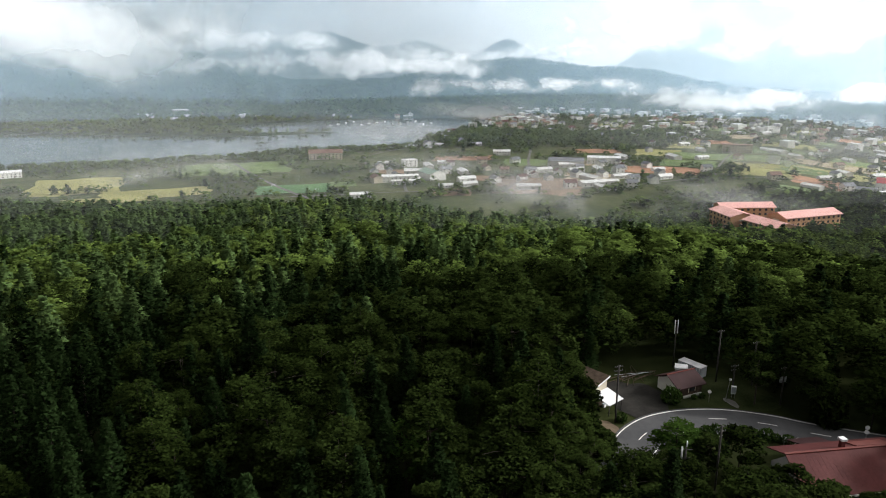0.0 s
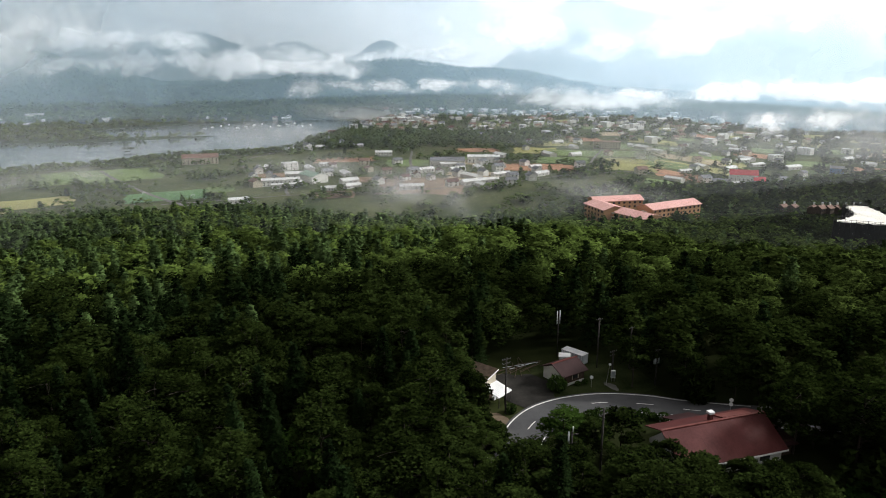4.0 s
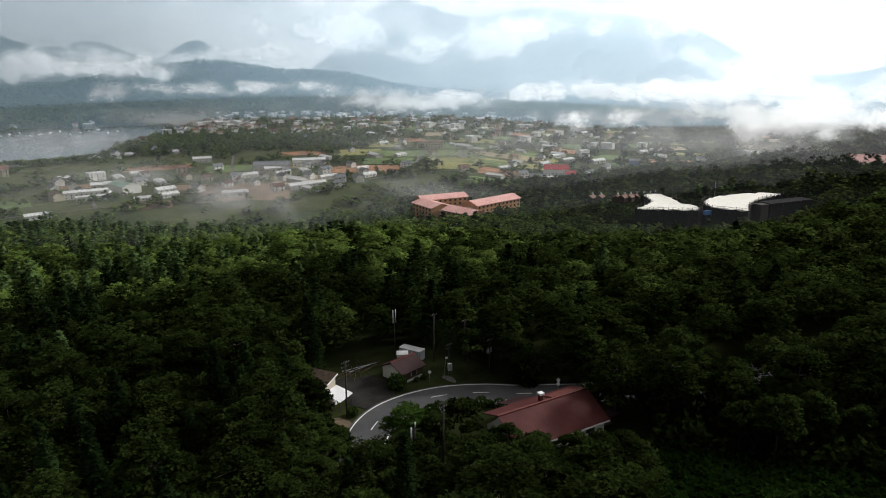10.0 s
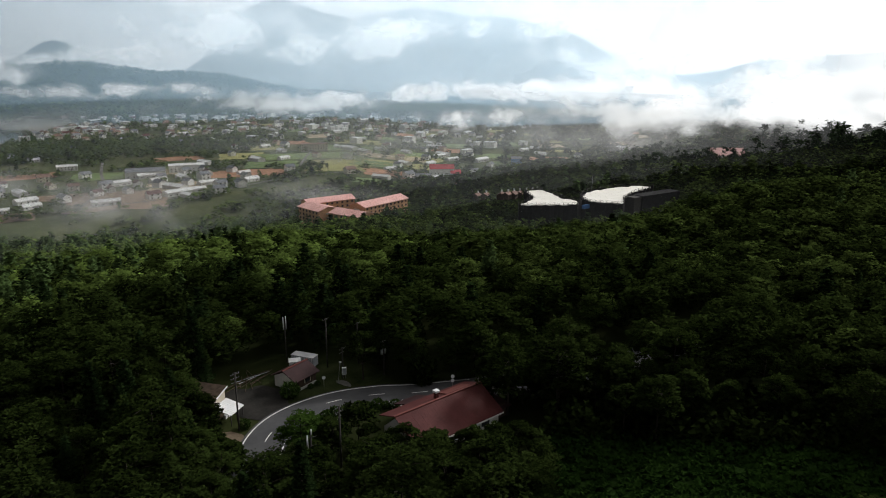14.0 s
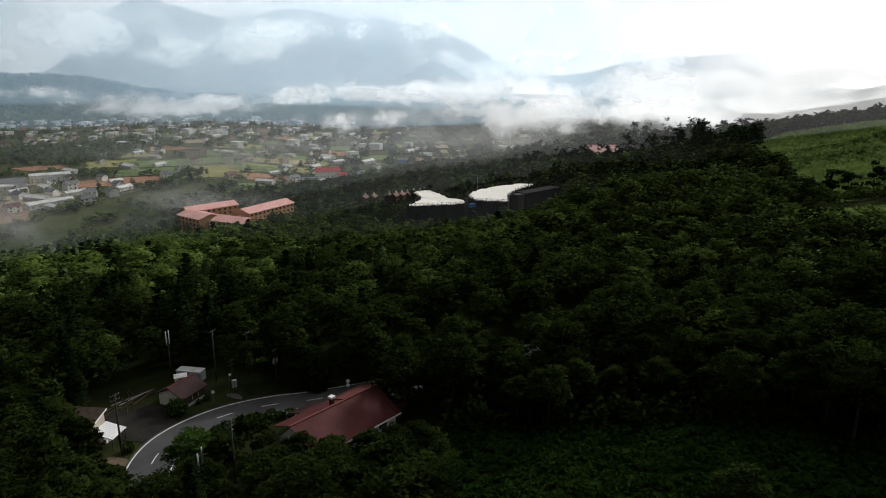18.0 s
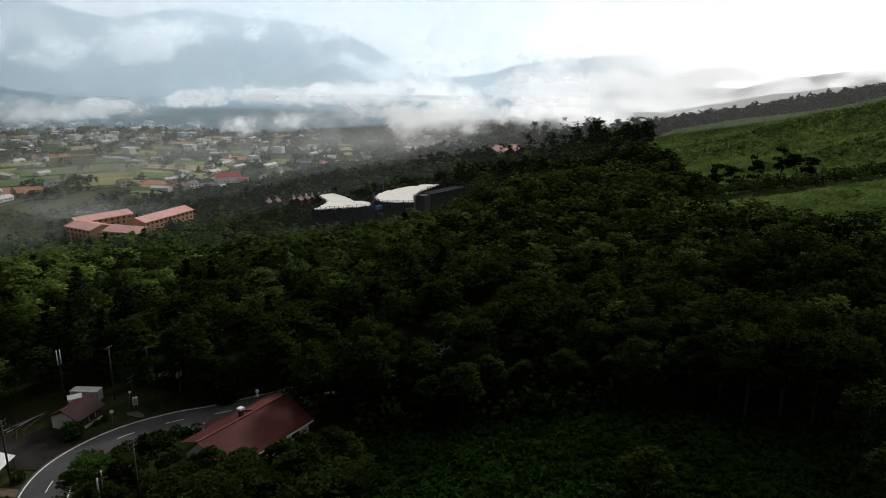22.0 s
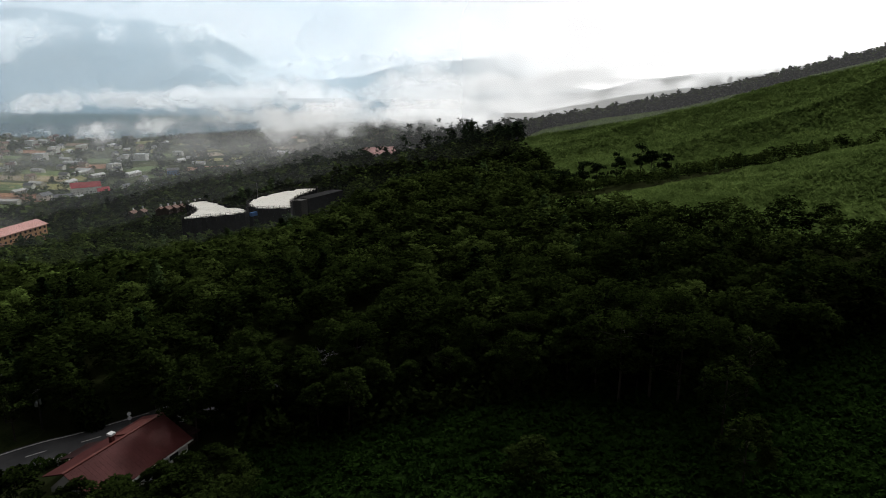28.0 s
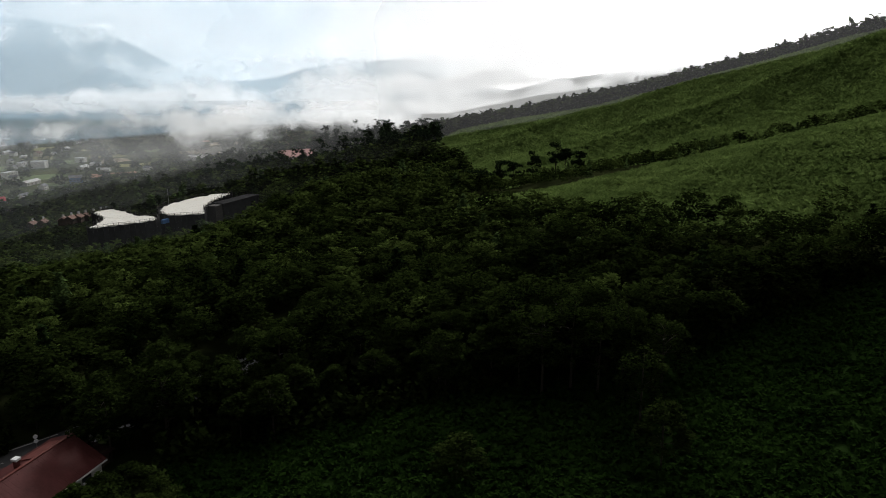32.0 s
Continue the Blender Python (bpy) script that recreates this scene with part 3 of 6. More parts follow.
def scatter(rng, d0, d1, a0, a1, gap):
    """Places for trees in a ring, in jittered rows."""
    n = int((d1 + 5) / gap)
    i, j = np.meshgrid(np.arange(-n, n + 1), np.arange(-n, n + 1))
    x = (i + 0.5 * (j % 2)).ravel() * gap + rng.uniform(-0.42, 0.42, i.size) * gap
    y = j.ravel() * gap * 0.9 + rng.uniform(-0.42, 0.42, i.size) * gap
    d, az = np.hypot(x, y), np.degrees(np.arctan2(x, y))
    ok = (d >= d0) & (d < d1) & (az > a0) & (az < a1)
    x, y = x[ok], y[ok]
    ok = is_forest(x, y)
    return x[ok], y[ok]


def conifer_share(x, y):
    """Conifers stand in drifts, more of them on the lake side."""
    az = np.degrees(np.arctan2(x, y))
    return np.clip(0.50 - 0.011 * (az + 10) + 0.35 * wander(x, y, 70, 5.0) + 0.1 * ease(8, -8, az) * ease(170, 110, np.hypot(x, y)), 0.04, 0.94)


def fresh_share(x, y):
    """Share of trees in the brighter leaf copies, which paint light in: most far off towards the lake, few near the
    road, fewer far out on the hill.
    """
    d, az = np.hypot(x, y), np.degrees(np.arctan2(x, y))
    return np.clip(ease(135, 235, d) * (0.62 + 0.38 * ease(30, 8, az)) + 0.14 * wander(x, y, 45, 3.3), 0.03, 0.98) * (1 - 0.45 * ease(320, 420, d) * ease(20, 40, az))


def growth(x, y):
    """How tall the woods stand: only scrub in the gully between the grassy slopes and along their lower rim."""
    d, az = np.hypot(x, y), np.degrees(np.arctan2(x, y))
    gully = ease(66, 73, az) * ease(270, 288, d) * ease(400, 384, d)
    rim = ease(78, 88, az) * ease(112, 140, d) * ease(230, 200, d)
    return 1 - 0.5 * gully - 0.08 * rim


def wood(name, rng, x, y, n_leaf, size, tall, wide, share=None, sink=0.0):
    """Many trees as one body of foliage for each kind."""
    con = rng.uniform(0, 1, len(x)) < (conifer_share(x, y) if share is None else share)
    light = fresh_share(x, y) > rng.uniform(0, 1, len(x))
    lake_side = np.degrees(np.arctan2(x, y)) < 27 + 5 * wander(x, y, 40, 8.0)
    # The hill's broadleaf takes a half-bright copy, its weaker light painted in.
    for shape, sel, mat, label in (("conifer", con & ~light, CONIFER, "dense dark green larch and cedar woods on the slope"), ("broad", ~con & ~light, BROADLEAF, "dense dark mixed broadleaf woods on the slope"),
                                   ("broad", ~con & light & ~lake_side, HALF_LIT_BROADLEAF, "dense broadleaf woods on the hill, painted a half-lit mid-green"),
                                   ("conifer", con & light, LIT_LARCH, "dense larch woods on the lake-side slope, light painted into their green"), ("broad", ~con & light & lake_side, LIT_BROADLEAF, "dense broadleaf woods on the lake-side slope, light painted into their green")):
        sx, sy = x[sel], y[sel]
        if not len(sx):
            continue
        protos = [tree_leaves(1000 + k, shape, 1.0 * tall, wide * (0.92 if shape == "conifer" else 1.0), n_leaf, size, True, 0.55 if n_leaf > 170 else 0.36) for k in range(9)]
        pick = rng.integers(0, 9, len(sx))
        turn = rng.uniform(0, 2 * np.pi, len(sx))
        grow = rng.uniform(0.6, 1.22, len(sx)) * (1.06 if shape == "conifer" else 0.97) * growth(sx, sy)
        sz = height(sx, sy) - sink
        vs, ns = [], []
        for k in range(9):
            m = pick == k
            c, s_ = np.cos(turn[m])[:, None], np.sin(turn[m])[:, None]
            p = protos[k]
            g = grow[m][:, None]
            vs.append(np.stack([(p[:, 0] * c - p[:, 1] * s_) * g + sx[m][:, None], (p[:, 0] * s_ + p[:, 1] * c) * g + sy[m][:, None], p[:, 2] * g + sz[m][:, None]], -1).reshape(-1, 3))
            q = crown_normals(p, shape, tall, wide)
            ns.append(np.stack([q[:, 0] * c - q[:, 1] * s_, q[:, 0] * s_ + q[:, 1] * c, q[:, 2] + 0 * c], -1).reshape(-1, 3))
        v = np.concatenate(vs)
        f = np.arange(len(v), dtype=np.int32).reshape(-1, 3)
        give_normals(tagged(link(name, v, f, [mat]), label, "trees", kind="stuff"), np.concatenate(ns))


rng = np.random.default_rng(11)
tx, ty = scatter(rng, 62, 320, -42, 112, 5.7)
td = np.hypot(tx, ty)
order = np.argsort(td)
near = order[:300]
near_far = td[near[-1]]

TREE_KINDS = [("conifer", 15.5, 3.5), ("conifer", 14.0, 3.3), ("conifer", 16.0, 3.7), ("conifer", 12.5, 3.2), ("broad", 12.5, 4.0), ("broad", 13.5, 4.3), ("broad", 11.5, 3.7), ("broad", 14.0, 4.1), ("broad", 12.0, 4.4), ("broad", 10.5, 3.6)]
protos = []
for k, (shape, tall, wide) in enumerate(TREE_KINDS):
    kind_name = "larch_tree" if shape == "conifer" else "broadleaf_tree"
    root = new(kind_name)
    v, f = trunk_mesh(k, tall, wide, shape)
    tr = link("trunk", v, f, [BARK], True)
    lv = tree_leaves(50 + k, shape, tall, wide, 2900, 0.36, True)
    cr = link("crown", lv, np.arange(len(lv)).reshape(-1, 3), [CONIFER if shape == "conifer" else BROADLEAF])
    give_normals(cr, crown_normals(lv, shape, tall, wide))
    tr.parent = cr.parent = root
    tagged(root, "tall dark green larch tree among the hillside woods" if shape == "conifer" else "dark green broadleaf tree with layered spreading boughs", "tree", group="hillside trees")
    protos.append(root)
used = set()
share = conifer_share(tx, ty)
for i in near:
    con = rng.uniform() < share[i]
    k = int(rng.integers(0, 4)) if con else int(rng.integers(4, 10))
    ground_z, grow = float(height(tx[i], ty[i])), rng.uniform(0.62, 1.2) * float(growth(tx[i], ty[i]))
    if 15.5 < math.degrees(math.atan2(tx[i], ty[i])) < 43 and td[i] < 108:      # lower growth in front of the bend and the house
        grow = min(grow, (150 - 0.575 * td[i] - ground_z) / TREE_KINDS[k][1])
        if grow < 0.25:
            continue
    m = pose(tx[i], ty[i], ground_z, 0, 0, rng.uniform(0, 360)) @ Matrix.Scale(grow, 4)
    if k not in used:
        used.add(k)
        protos[k].matrix_basis = m
    else:
        ob = copy_thing(protos[k], m)
        ob.matrix_basis = m
rest = order[300:]
mid = rest[td[rest] < 200]
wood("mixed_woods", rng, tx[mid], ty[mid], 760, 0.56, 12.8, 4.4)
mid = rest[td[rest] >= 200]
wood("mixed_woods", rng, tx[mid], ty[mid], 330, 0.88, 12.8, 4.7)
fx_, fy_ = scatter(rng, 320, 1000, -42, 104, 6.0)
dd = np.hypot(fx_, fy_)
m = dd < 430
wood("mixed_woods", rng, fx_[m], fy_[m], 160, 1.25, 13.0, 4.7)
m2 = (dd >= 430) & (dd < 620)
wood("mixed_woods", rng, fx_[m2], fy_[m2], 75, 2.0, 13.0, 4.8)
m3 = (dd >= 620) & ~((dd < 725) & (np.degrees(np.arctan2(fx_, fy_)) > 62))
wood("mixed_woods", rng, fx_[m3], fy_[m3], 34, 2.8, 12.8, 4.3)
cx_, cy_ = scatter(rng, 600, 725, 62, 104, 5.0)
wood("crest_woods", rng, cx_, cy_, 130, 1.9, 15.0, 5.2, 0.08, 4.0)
bx, by = scatter(rng, 8, 150, -180, 180, 9.0)
baz, bd = np.degrees(np.arctan2(bx, by)), np.hypot(bx, by)
m = (bd < 60) | (np.abs(baz - 35) > 78)
wood("mixed_woods", rng, bx[m], by[m], 150, 1.2, 12.0, 4.0)


# ---- mist and haze ----
def mist_bank(name, label, az0, az1, dist, z0, z1, material, layers=3, gap=40.0, bulge=25.0, seed=0):
    """A drifting bank of thin cloud: several curved veils behind one another that sway in and out."""
    rows, cols = 9, 40
    vs, fs, uvs = [], [], []
    for k in range(layers):
        u, v = np.meshgrid(np.linspace(0, 1, cols), np.linspace(0, 1, rows))
        az = np.radians(az0 + (az1 - az0) * u + (k - layers / 2) * 0.05 * (az1 - az0))
        d = dist + gap * k + bulge * np.sin(u * 9 + k * 2.1 + seed) + bulge * 0.8 * np.cos(v * 4 + u * 5 + k + seed)
        z = z0 + (z1 - z0) * v + 0.06 * (z1 - z0) * np.sin(u * 7 + k * 1.3 + seed)
        fs.append(grid_faces(rows, cols) + k * rows * cols)
        vs.append(np.stack([d * np.sin(az), d * np.cos(az), z], -1).reshape(-1, 3))
        uvs.append(np.stack([u, v], -1).reshape(-1, 2))
    v, f, uv = np.concatenate(vs), np.concatenate(fs), np.concatenate(uvs)
    ob = link(name, v, f, [material], True)
    ob.data.uv_layers.new(name="UVMap").uv.foreach_set("vector", uv[f.ravel()].astype(np.float32).ravel())
    return tagged(ob, label, "mist", kind="stuff")


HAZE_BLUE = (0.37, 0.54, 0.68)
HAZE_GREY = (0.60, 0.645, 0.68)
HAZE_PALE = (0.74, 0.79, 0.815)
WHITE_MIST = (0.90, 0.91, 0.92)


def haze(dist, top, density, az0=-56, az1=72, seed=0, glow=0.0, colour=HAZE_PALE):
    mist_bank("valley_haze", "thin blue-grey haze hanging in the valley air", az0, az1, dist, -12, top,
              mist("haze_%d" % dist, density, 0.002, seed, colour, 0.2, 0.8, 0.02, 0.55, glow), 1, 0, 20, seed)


# Tinted see-through veils paint in the air's haze; the far ones also glow.
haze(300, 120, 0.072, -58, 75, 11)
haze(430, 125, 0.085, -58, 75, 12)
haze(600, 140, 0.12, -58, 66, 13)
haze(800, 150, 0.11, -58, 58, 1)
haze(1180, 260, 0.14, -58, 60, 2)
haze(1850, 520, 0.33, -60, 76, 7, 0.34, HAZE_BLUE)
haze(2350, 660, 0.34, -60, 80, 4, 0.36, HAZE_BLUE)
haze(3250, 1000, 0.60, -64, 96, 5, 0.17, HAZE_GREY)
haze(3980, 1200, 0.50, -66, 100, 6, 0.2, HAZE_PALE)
# These two nearer veils emit as well, to pale the crest and slope.
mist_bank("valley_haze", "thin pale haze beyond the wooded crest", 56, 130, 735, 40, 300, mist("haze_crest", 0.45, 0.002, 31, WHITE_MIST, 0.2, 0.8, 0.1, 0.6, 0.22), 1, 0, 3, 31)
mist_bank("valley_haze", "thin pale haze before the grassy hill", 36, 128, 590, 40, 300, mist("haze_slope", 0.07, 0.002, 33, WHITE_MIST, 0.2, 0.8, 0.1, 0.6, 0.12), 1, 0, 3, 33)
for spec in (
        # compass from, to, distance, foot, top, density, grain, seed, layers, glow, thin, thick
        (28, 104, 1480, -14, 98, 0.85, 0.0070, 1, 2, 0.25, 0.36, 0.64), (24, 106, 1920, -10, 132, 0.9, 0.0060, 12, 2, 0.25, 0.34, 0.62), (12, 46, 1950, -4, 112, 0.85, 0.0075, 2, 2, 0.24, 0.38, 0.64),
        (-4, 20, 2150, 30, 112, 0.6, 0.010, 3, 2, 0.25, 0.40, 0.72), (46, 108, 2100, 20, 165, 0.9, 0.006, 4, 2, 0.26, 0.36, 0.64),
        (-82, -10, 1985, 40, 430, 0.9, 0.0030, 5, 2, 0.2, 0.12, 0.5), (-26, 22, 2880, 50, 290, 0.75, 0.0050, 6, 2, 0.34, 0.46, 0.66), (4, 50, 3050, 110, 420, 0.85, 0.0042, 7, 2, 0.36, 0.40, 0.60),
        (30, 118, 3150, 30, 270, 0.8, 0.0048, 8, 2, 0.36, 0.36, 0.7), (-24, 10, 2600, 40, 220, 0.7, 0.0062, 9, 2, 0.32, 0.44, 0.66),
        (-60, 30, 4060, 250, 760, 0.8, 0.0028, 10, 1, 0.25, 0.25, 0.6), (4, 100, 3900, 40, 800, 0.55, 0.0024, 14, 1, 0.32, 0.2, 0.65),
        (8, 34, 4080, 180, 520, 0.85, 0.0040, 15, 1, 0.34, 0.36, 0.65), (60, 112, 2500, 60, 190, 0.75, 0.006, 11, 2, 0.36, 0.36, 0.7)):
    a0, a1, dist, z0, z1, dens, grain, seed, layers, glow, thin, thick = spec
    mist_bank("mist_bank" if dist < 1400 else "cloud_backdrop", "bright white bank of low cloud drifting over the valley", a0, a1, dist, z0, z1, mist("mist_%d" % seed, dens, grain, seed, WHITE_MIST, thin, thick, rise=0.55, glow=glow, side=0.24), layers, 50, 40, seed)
for spec in ((0, 17, 640, 0, 66, 0.28, 0.011, 21), (-30, -8, 900, -6, 60, 0.45, 0.010, 22), (-14, 20, 860, -6, 52, 0.26, 0.010, 23), (-18, 8, 1250, -8, 66, 0.3, 0.008, 24),
             (12, 38, 1050, -6, 60, 0.32, 0.009, 25), (-8, 16, 1700, -8, 80, 0.4, 0.006, 26), (10, 34, 590, 4, 66, 0.30, 0.01, 27), (-2, 17, 470, 40, 84, 0.3, 0.012, 29), (28, 60, 1180, -10, 70, 0.35, 0.007, 28)):
    a0, a1, dist, z0, z1, dens, grain, seed = spec
    mist_bank("mist_wisp", "thin grey wisp of ground mist over the fields", a0, a1, dist, z0, z1, mist("wisp_%d" % seed, dens, grain, seed, WHITE_MIST, 0.30, 0.85, rise=0.45, side=0.48), 2, 25, 18, seed)


# ---- building helpers ----
def paint(name, low, high, rough=0.7, scale=0.5, metal=0.0, spread=0.0, bump=0.15):
    return surface(name, low, high, scale, 9, rough, bump, metal, spread=spread, spec=0.1 if rough > 0.45 else 0.4)


MAROON_ROOF = paint("weathered_maroon_roof", (0.058, 0.015, 0.015), (0.100, 0.030, 0.029), 0.6, 0.35)
MAROON_PALE = paint("maroon_flashing_and_sheen", (0.10, 0.032, 0.028), (0.16, 0.055, 0.048), 0.5, 0.5)
DARK_BROWN_ROOF = paint("dark_brown_roof", (0.024, 0.012, 0.013), (0.045, 0.022, 0.023), 0.5, 0.5)
PALE_WALL = paint("pale_plaster", (0.45, 0.45, 0.43), (0.68, 0.67, 0.64), 0.85, 0.3, spread=0.2)
WHITE_WALL = paint("white_wall", (0.62, 0.62, 0.60), (0.82, 0.82, 0.80), 0.8, 0.2, spread=0.2)
CREAM_WALL = paint("cream_wall", (0.42, 0.38, 0.30), (0.62, 0.57, 0.46), 0.85, 0.2, spread=0.3)
WOOD_WALL = paint("dark_timber", (0.030, 0.022, 0.017), (0.085, 0.062, 0.045), 0.85, 1.2)
PINK_ROOF = paint("salmon_pink_roof", (0.62, 0.34, 0.31), (0.76, 0.46, 0.43), 0.65, 0.12)
ORANGE_WALL = paint("orange_ochre_wall", (0.46, 0.25, 0.13), (0.62, 0.36, 0.20), 0.85, 0.12)
RED_ROOF = paint("bright_red_roof", (0.42, 0.035, 0.05), (0.60, 0.07, 0.08), 0.5, 0.15)
GREY_ROOF = paint("grey_tile_roof", (0.10, 0.11, 0.125), (0.22, 0.23, 0.25), 0.7, 0.3, spread=0.4)
BROWN_ROOF = paint("brown_roof", (0.12, 0.07, 0.055), (0.24, 0.15, 0.12), 0.7, 0.3, spread=0.4)
PALE_ROOF = paint("pale_metal_roof", (0.50, 0.52, 0.53), (0.74, 0.75, 0.75), 0.45, 0.2, spread=0.3)
GREEN_ROOF = paint("pale_green_roof", (0.22, 0.32, 0.27), (0.36, 0.46, 0.40), 0.6, 0.2)
BLUE_PAINT = paint("blue_sheet", (0.05, 0.14, 0.36), (0.10, 0.24, 0.52), 0.6, 0.4)
WHITE_SHEET = paint("white_tarpaulin", (0.74, 0.73, 0.67), (0.86, 0.85, 0.80), 0.75, 0.25)
BLACK_MESH = paint("black_scaffold_netting", (0.004, 0.004, 0.005), (0.014, 0.014, 0.017), 0.95, 0.5)
STEEL = paint("galvanised_steel", (0.20, 0.20, 0.20), (0.42, 0.42, 0.42), 0.45, 1.5, 0.7)
DARK_STEEL = paint("dark_pole", (0.02, 0.02, 0.02), (0.07, 0.065, 0.06), 0.7, 2.0)
WHITE_METAL = paint("white_painted_metal", (0.62, 0.64, 0.66), (0.82, 0.83, 0.84), 0.4, 0.8)
GREY_METAL = paint("grey_painted_metal", (0.26, 0.29, 0.31), (0.42, 0.45, 0.47), 0.5, 0.8)
GLASS = paint("dark_window_glass", (0.015, 0.018, 0.02), (0.05, 0.055, 0.06), 0.12, 0.8, bump=0)
FIELD_MATS = {
    "green": surface("green_crop", (0.08, 0.13, 0.036), (0.15, 0.21, 0.065), 0.02, 14, 0.95, 0.3, depth=0.2),
    "yellow": surface("yellowing_grass", (0.19, 0.19, 0.06), (0.32, 0.31, 0.11), 0.02, 14, 0.95, 0.3, depth=0.2),
    "brown": surface("ploughed_soil", (0.15, 0.10, 0.065), (0.26, 0.18, 0.12), 0.03, 12, 0.95, 0.4, depth=0.2),
    "orange": surface("red_brown_soil", (0.26, 0.13, 0.07), (0.40, 0.21, 0.12), 0.03, 12, 0.95, 0.3, depth=0.2),
    "tan": surface("dry_stubble", (0.28, 0.22, 0.14), (0.42, 0.35, 0.23), 0.03, 12, 0.95, 0.3, depth=0.2),
    "pitch": surface("sports_turf", (0.055, 0.135, 0.045), (0.10, 0.20, 0.07), 0.03, 12, 0.95, 0.2, depth=0.1),
}
BOX_FACES = [(0, 3, 2, 1), (4, 5, 6, 7), (0, 1, 5, 4), (1, 2, 6, 5), (2, 3, 7, 6), (3, 0, 4, 7)]


def box(x0, x1, y0, y1, z0, z1):
    return [(x0, y0, z0), (x1, y0, z0), (x1, y1, z0), (x0, y1, z0), (x0, y0, z1), (x1, y0, z1), (x1, y1, z1), (x0, y1, z1)], list(BOX_FACES)


def join(*pieces):
    v, f = [], []
    for a, b in pieces:
        f += [tuple(i + len(v) for i in q) for q in b]
        v += [tuple(p) for p in a]
    return v, f


def part(name, data, material, parent=None, label="", smooth=False):
    me = bpy.data.meshes.new(name)
    me.from_pydata([tuple(p) for p in data[0]], [], [tuple(q) for q in data[1]])
    me.materials.append(material)
    if smooth:
        me.polygons.foreach_set("use_smooth", [True] * len(me.polygons))
    ob = new(name, me)
    if parent:
        ob.parent = parent
    if label:
        ob["label"] = label
    return ob


def prism(x0, x1, y0, y1, z0, eave, ridge, mid=None):
    """A gabled body whose ridge runs along x."""
    m = (y0 + y1) / 2 if mid is None else mid
    v = [(x0, y0, z0), (x1, y0, z0), (x1, y1, z0), (x0, y1, z0), (x0, y0, eave), (x1, y0, eave), (x1, y1, eave), (x0, y1, eave), (x0, m, ridge), (x1, m, ridge)]
    return v, [(0, 3, 2, 1), (0, 1, 5, 4), (2, 3, 7, 6), (4, 5, 9, 8), (6, 7, 8, 9), (0, 4, 8, 7, 3), (1, 2, 6, 9, 5)]


def slope(x0, x1, ya, za, yb, zb, thick=0.18):
    """A roof slab from the eave line (ya, za) to the ridge line (yb, zb)."""
    v = [(x0, ya, za), (x1, ya, za), (x1, yb, zb), (x0, yb, zb), (x0, ya, za + thick), (x1, ya, za + thick), (x1, yb, zb + thick), (x0, yb, zb + thick)]
    f = list(BOX_FACES)
    return (v, f) if yb > ya else (v, [q[::-1] for q in f])


def gable_house(name, label, category, length, width, eave, ridge, wall_mat, roof_mat, over=0.5, floors=1, per_floor=3, group="", roof_kind="gable"):
    """A house on the origin, its ridge along x, with walls, roof slopes, windows and a door as parts."""
    root = tagged(new(name), label, category, group)
    l, w = length / 2, width / 2
    part("wall", prism(-l, l, -w, w, -1.5, eave, ridge - 0.1) if roof_kind == "gable" else box(-l, l, -w, w, -1.5, eave), wall_mat, root)
    if roof_kind == "gable":
        drop = (ridge - eave) * over / w
        part("roof", slope(-l - over, l + over, -w - over, eave - drop, 0, ridge), roof_mat, root)
        part("roof", slope(-l - over, l + over, w + over, eave - drop, 0, ridge), roof_mat, root)
        part("ridge_cap", box(-l - over, l + over, -0.18, 0.18, ridge + 0.1, ridge + 0.3), roof_mat, root)
    else:
        part("roof", box(-l - over, l + over, -w - over, w + over, eave + 0.003, eave + 0.45), roof_mat, root)
    pane = box(-0.75, 0.75, -0.05, 0.05, -0.6, 0.6)
    first = None
    for fl in range(floors):
        zc = 1.5 + fl * 2.8
        for k in range(per_floor):
            xc = -l + length * (k + 0.5) / per_floor
            for y in (-w - 0.03,) if group else (-w - 0.03, w + 0.03):
                if first is None:
                    first = part("window", pane, GLASS, root)
                    o = first
                else:
                    o = new("window", first.data)
                    o.parent = root
                o.location = (xc, y, zc)
        for x in (-l - 0.03, l + 0.03) if not group else ():
            o = new("window", first.data)
            o.parent = root
            o.location, o.rotation_euler = (x, 0, zc), (0, 0, math.pi / 2)
    part("door", box(l * 0.35, l * 0.35 + 1.0, -w - 0.10, -w - 0.004, 0, 2.05), WOOD_WALL, root)
    return root


def put(ob, x, y, turn=0.0, scale=1.0, z=None):
    ob.matrix_basis = pose(x, y, float(height(x, y)) if z is None else z, 0, 0, turn) @ Matrix.Scale(scale, 4)
    return ob


def bar(p, q, r, sides=6):
    v, f = tapered([p, q], r, r, sides)
    return v, f + [tuple(range(sides))[::-1], tuple(range(sides, 2 * sides))]


# ---- red-roofed house by the road ----
house = tagged(new("roadside_house"), "long low house with a weathered maroon metal roof and white walls", "house")
part("wall", prism(-9.0, 9.0, -4.9, 3.3, -1.0, 2.65, 5.45, 0.0), PALE_WALL, house)
n_strip = 26
strip = 18.8 / n_strip
front_roof = part("roof", slope(-9.4, 9.4, -5.75, 2.3, 0, 5.65, 0.14), MAROON_ROOF, house)
back_roof = part("roof", slope(-9.4, 9.4, 4.2, 4.25, 0, 5.65, 0.14), MAROON_ROOF, house)
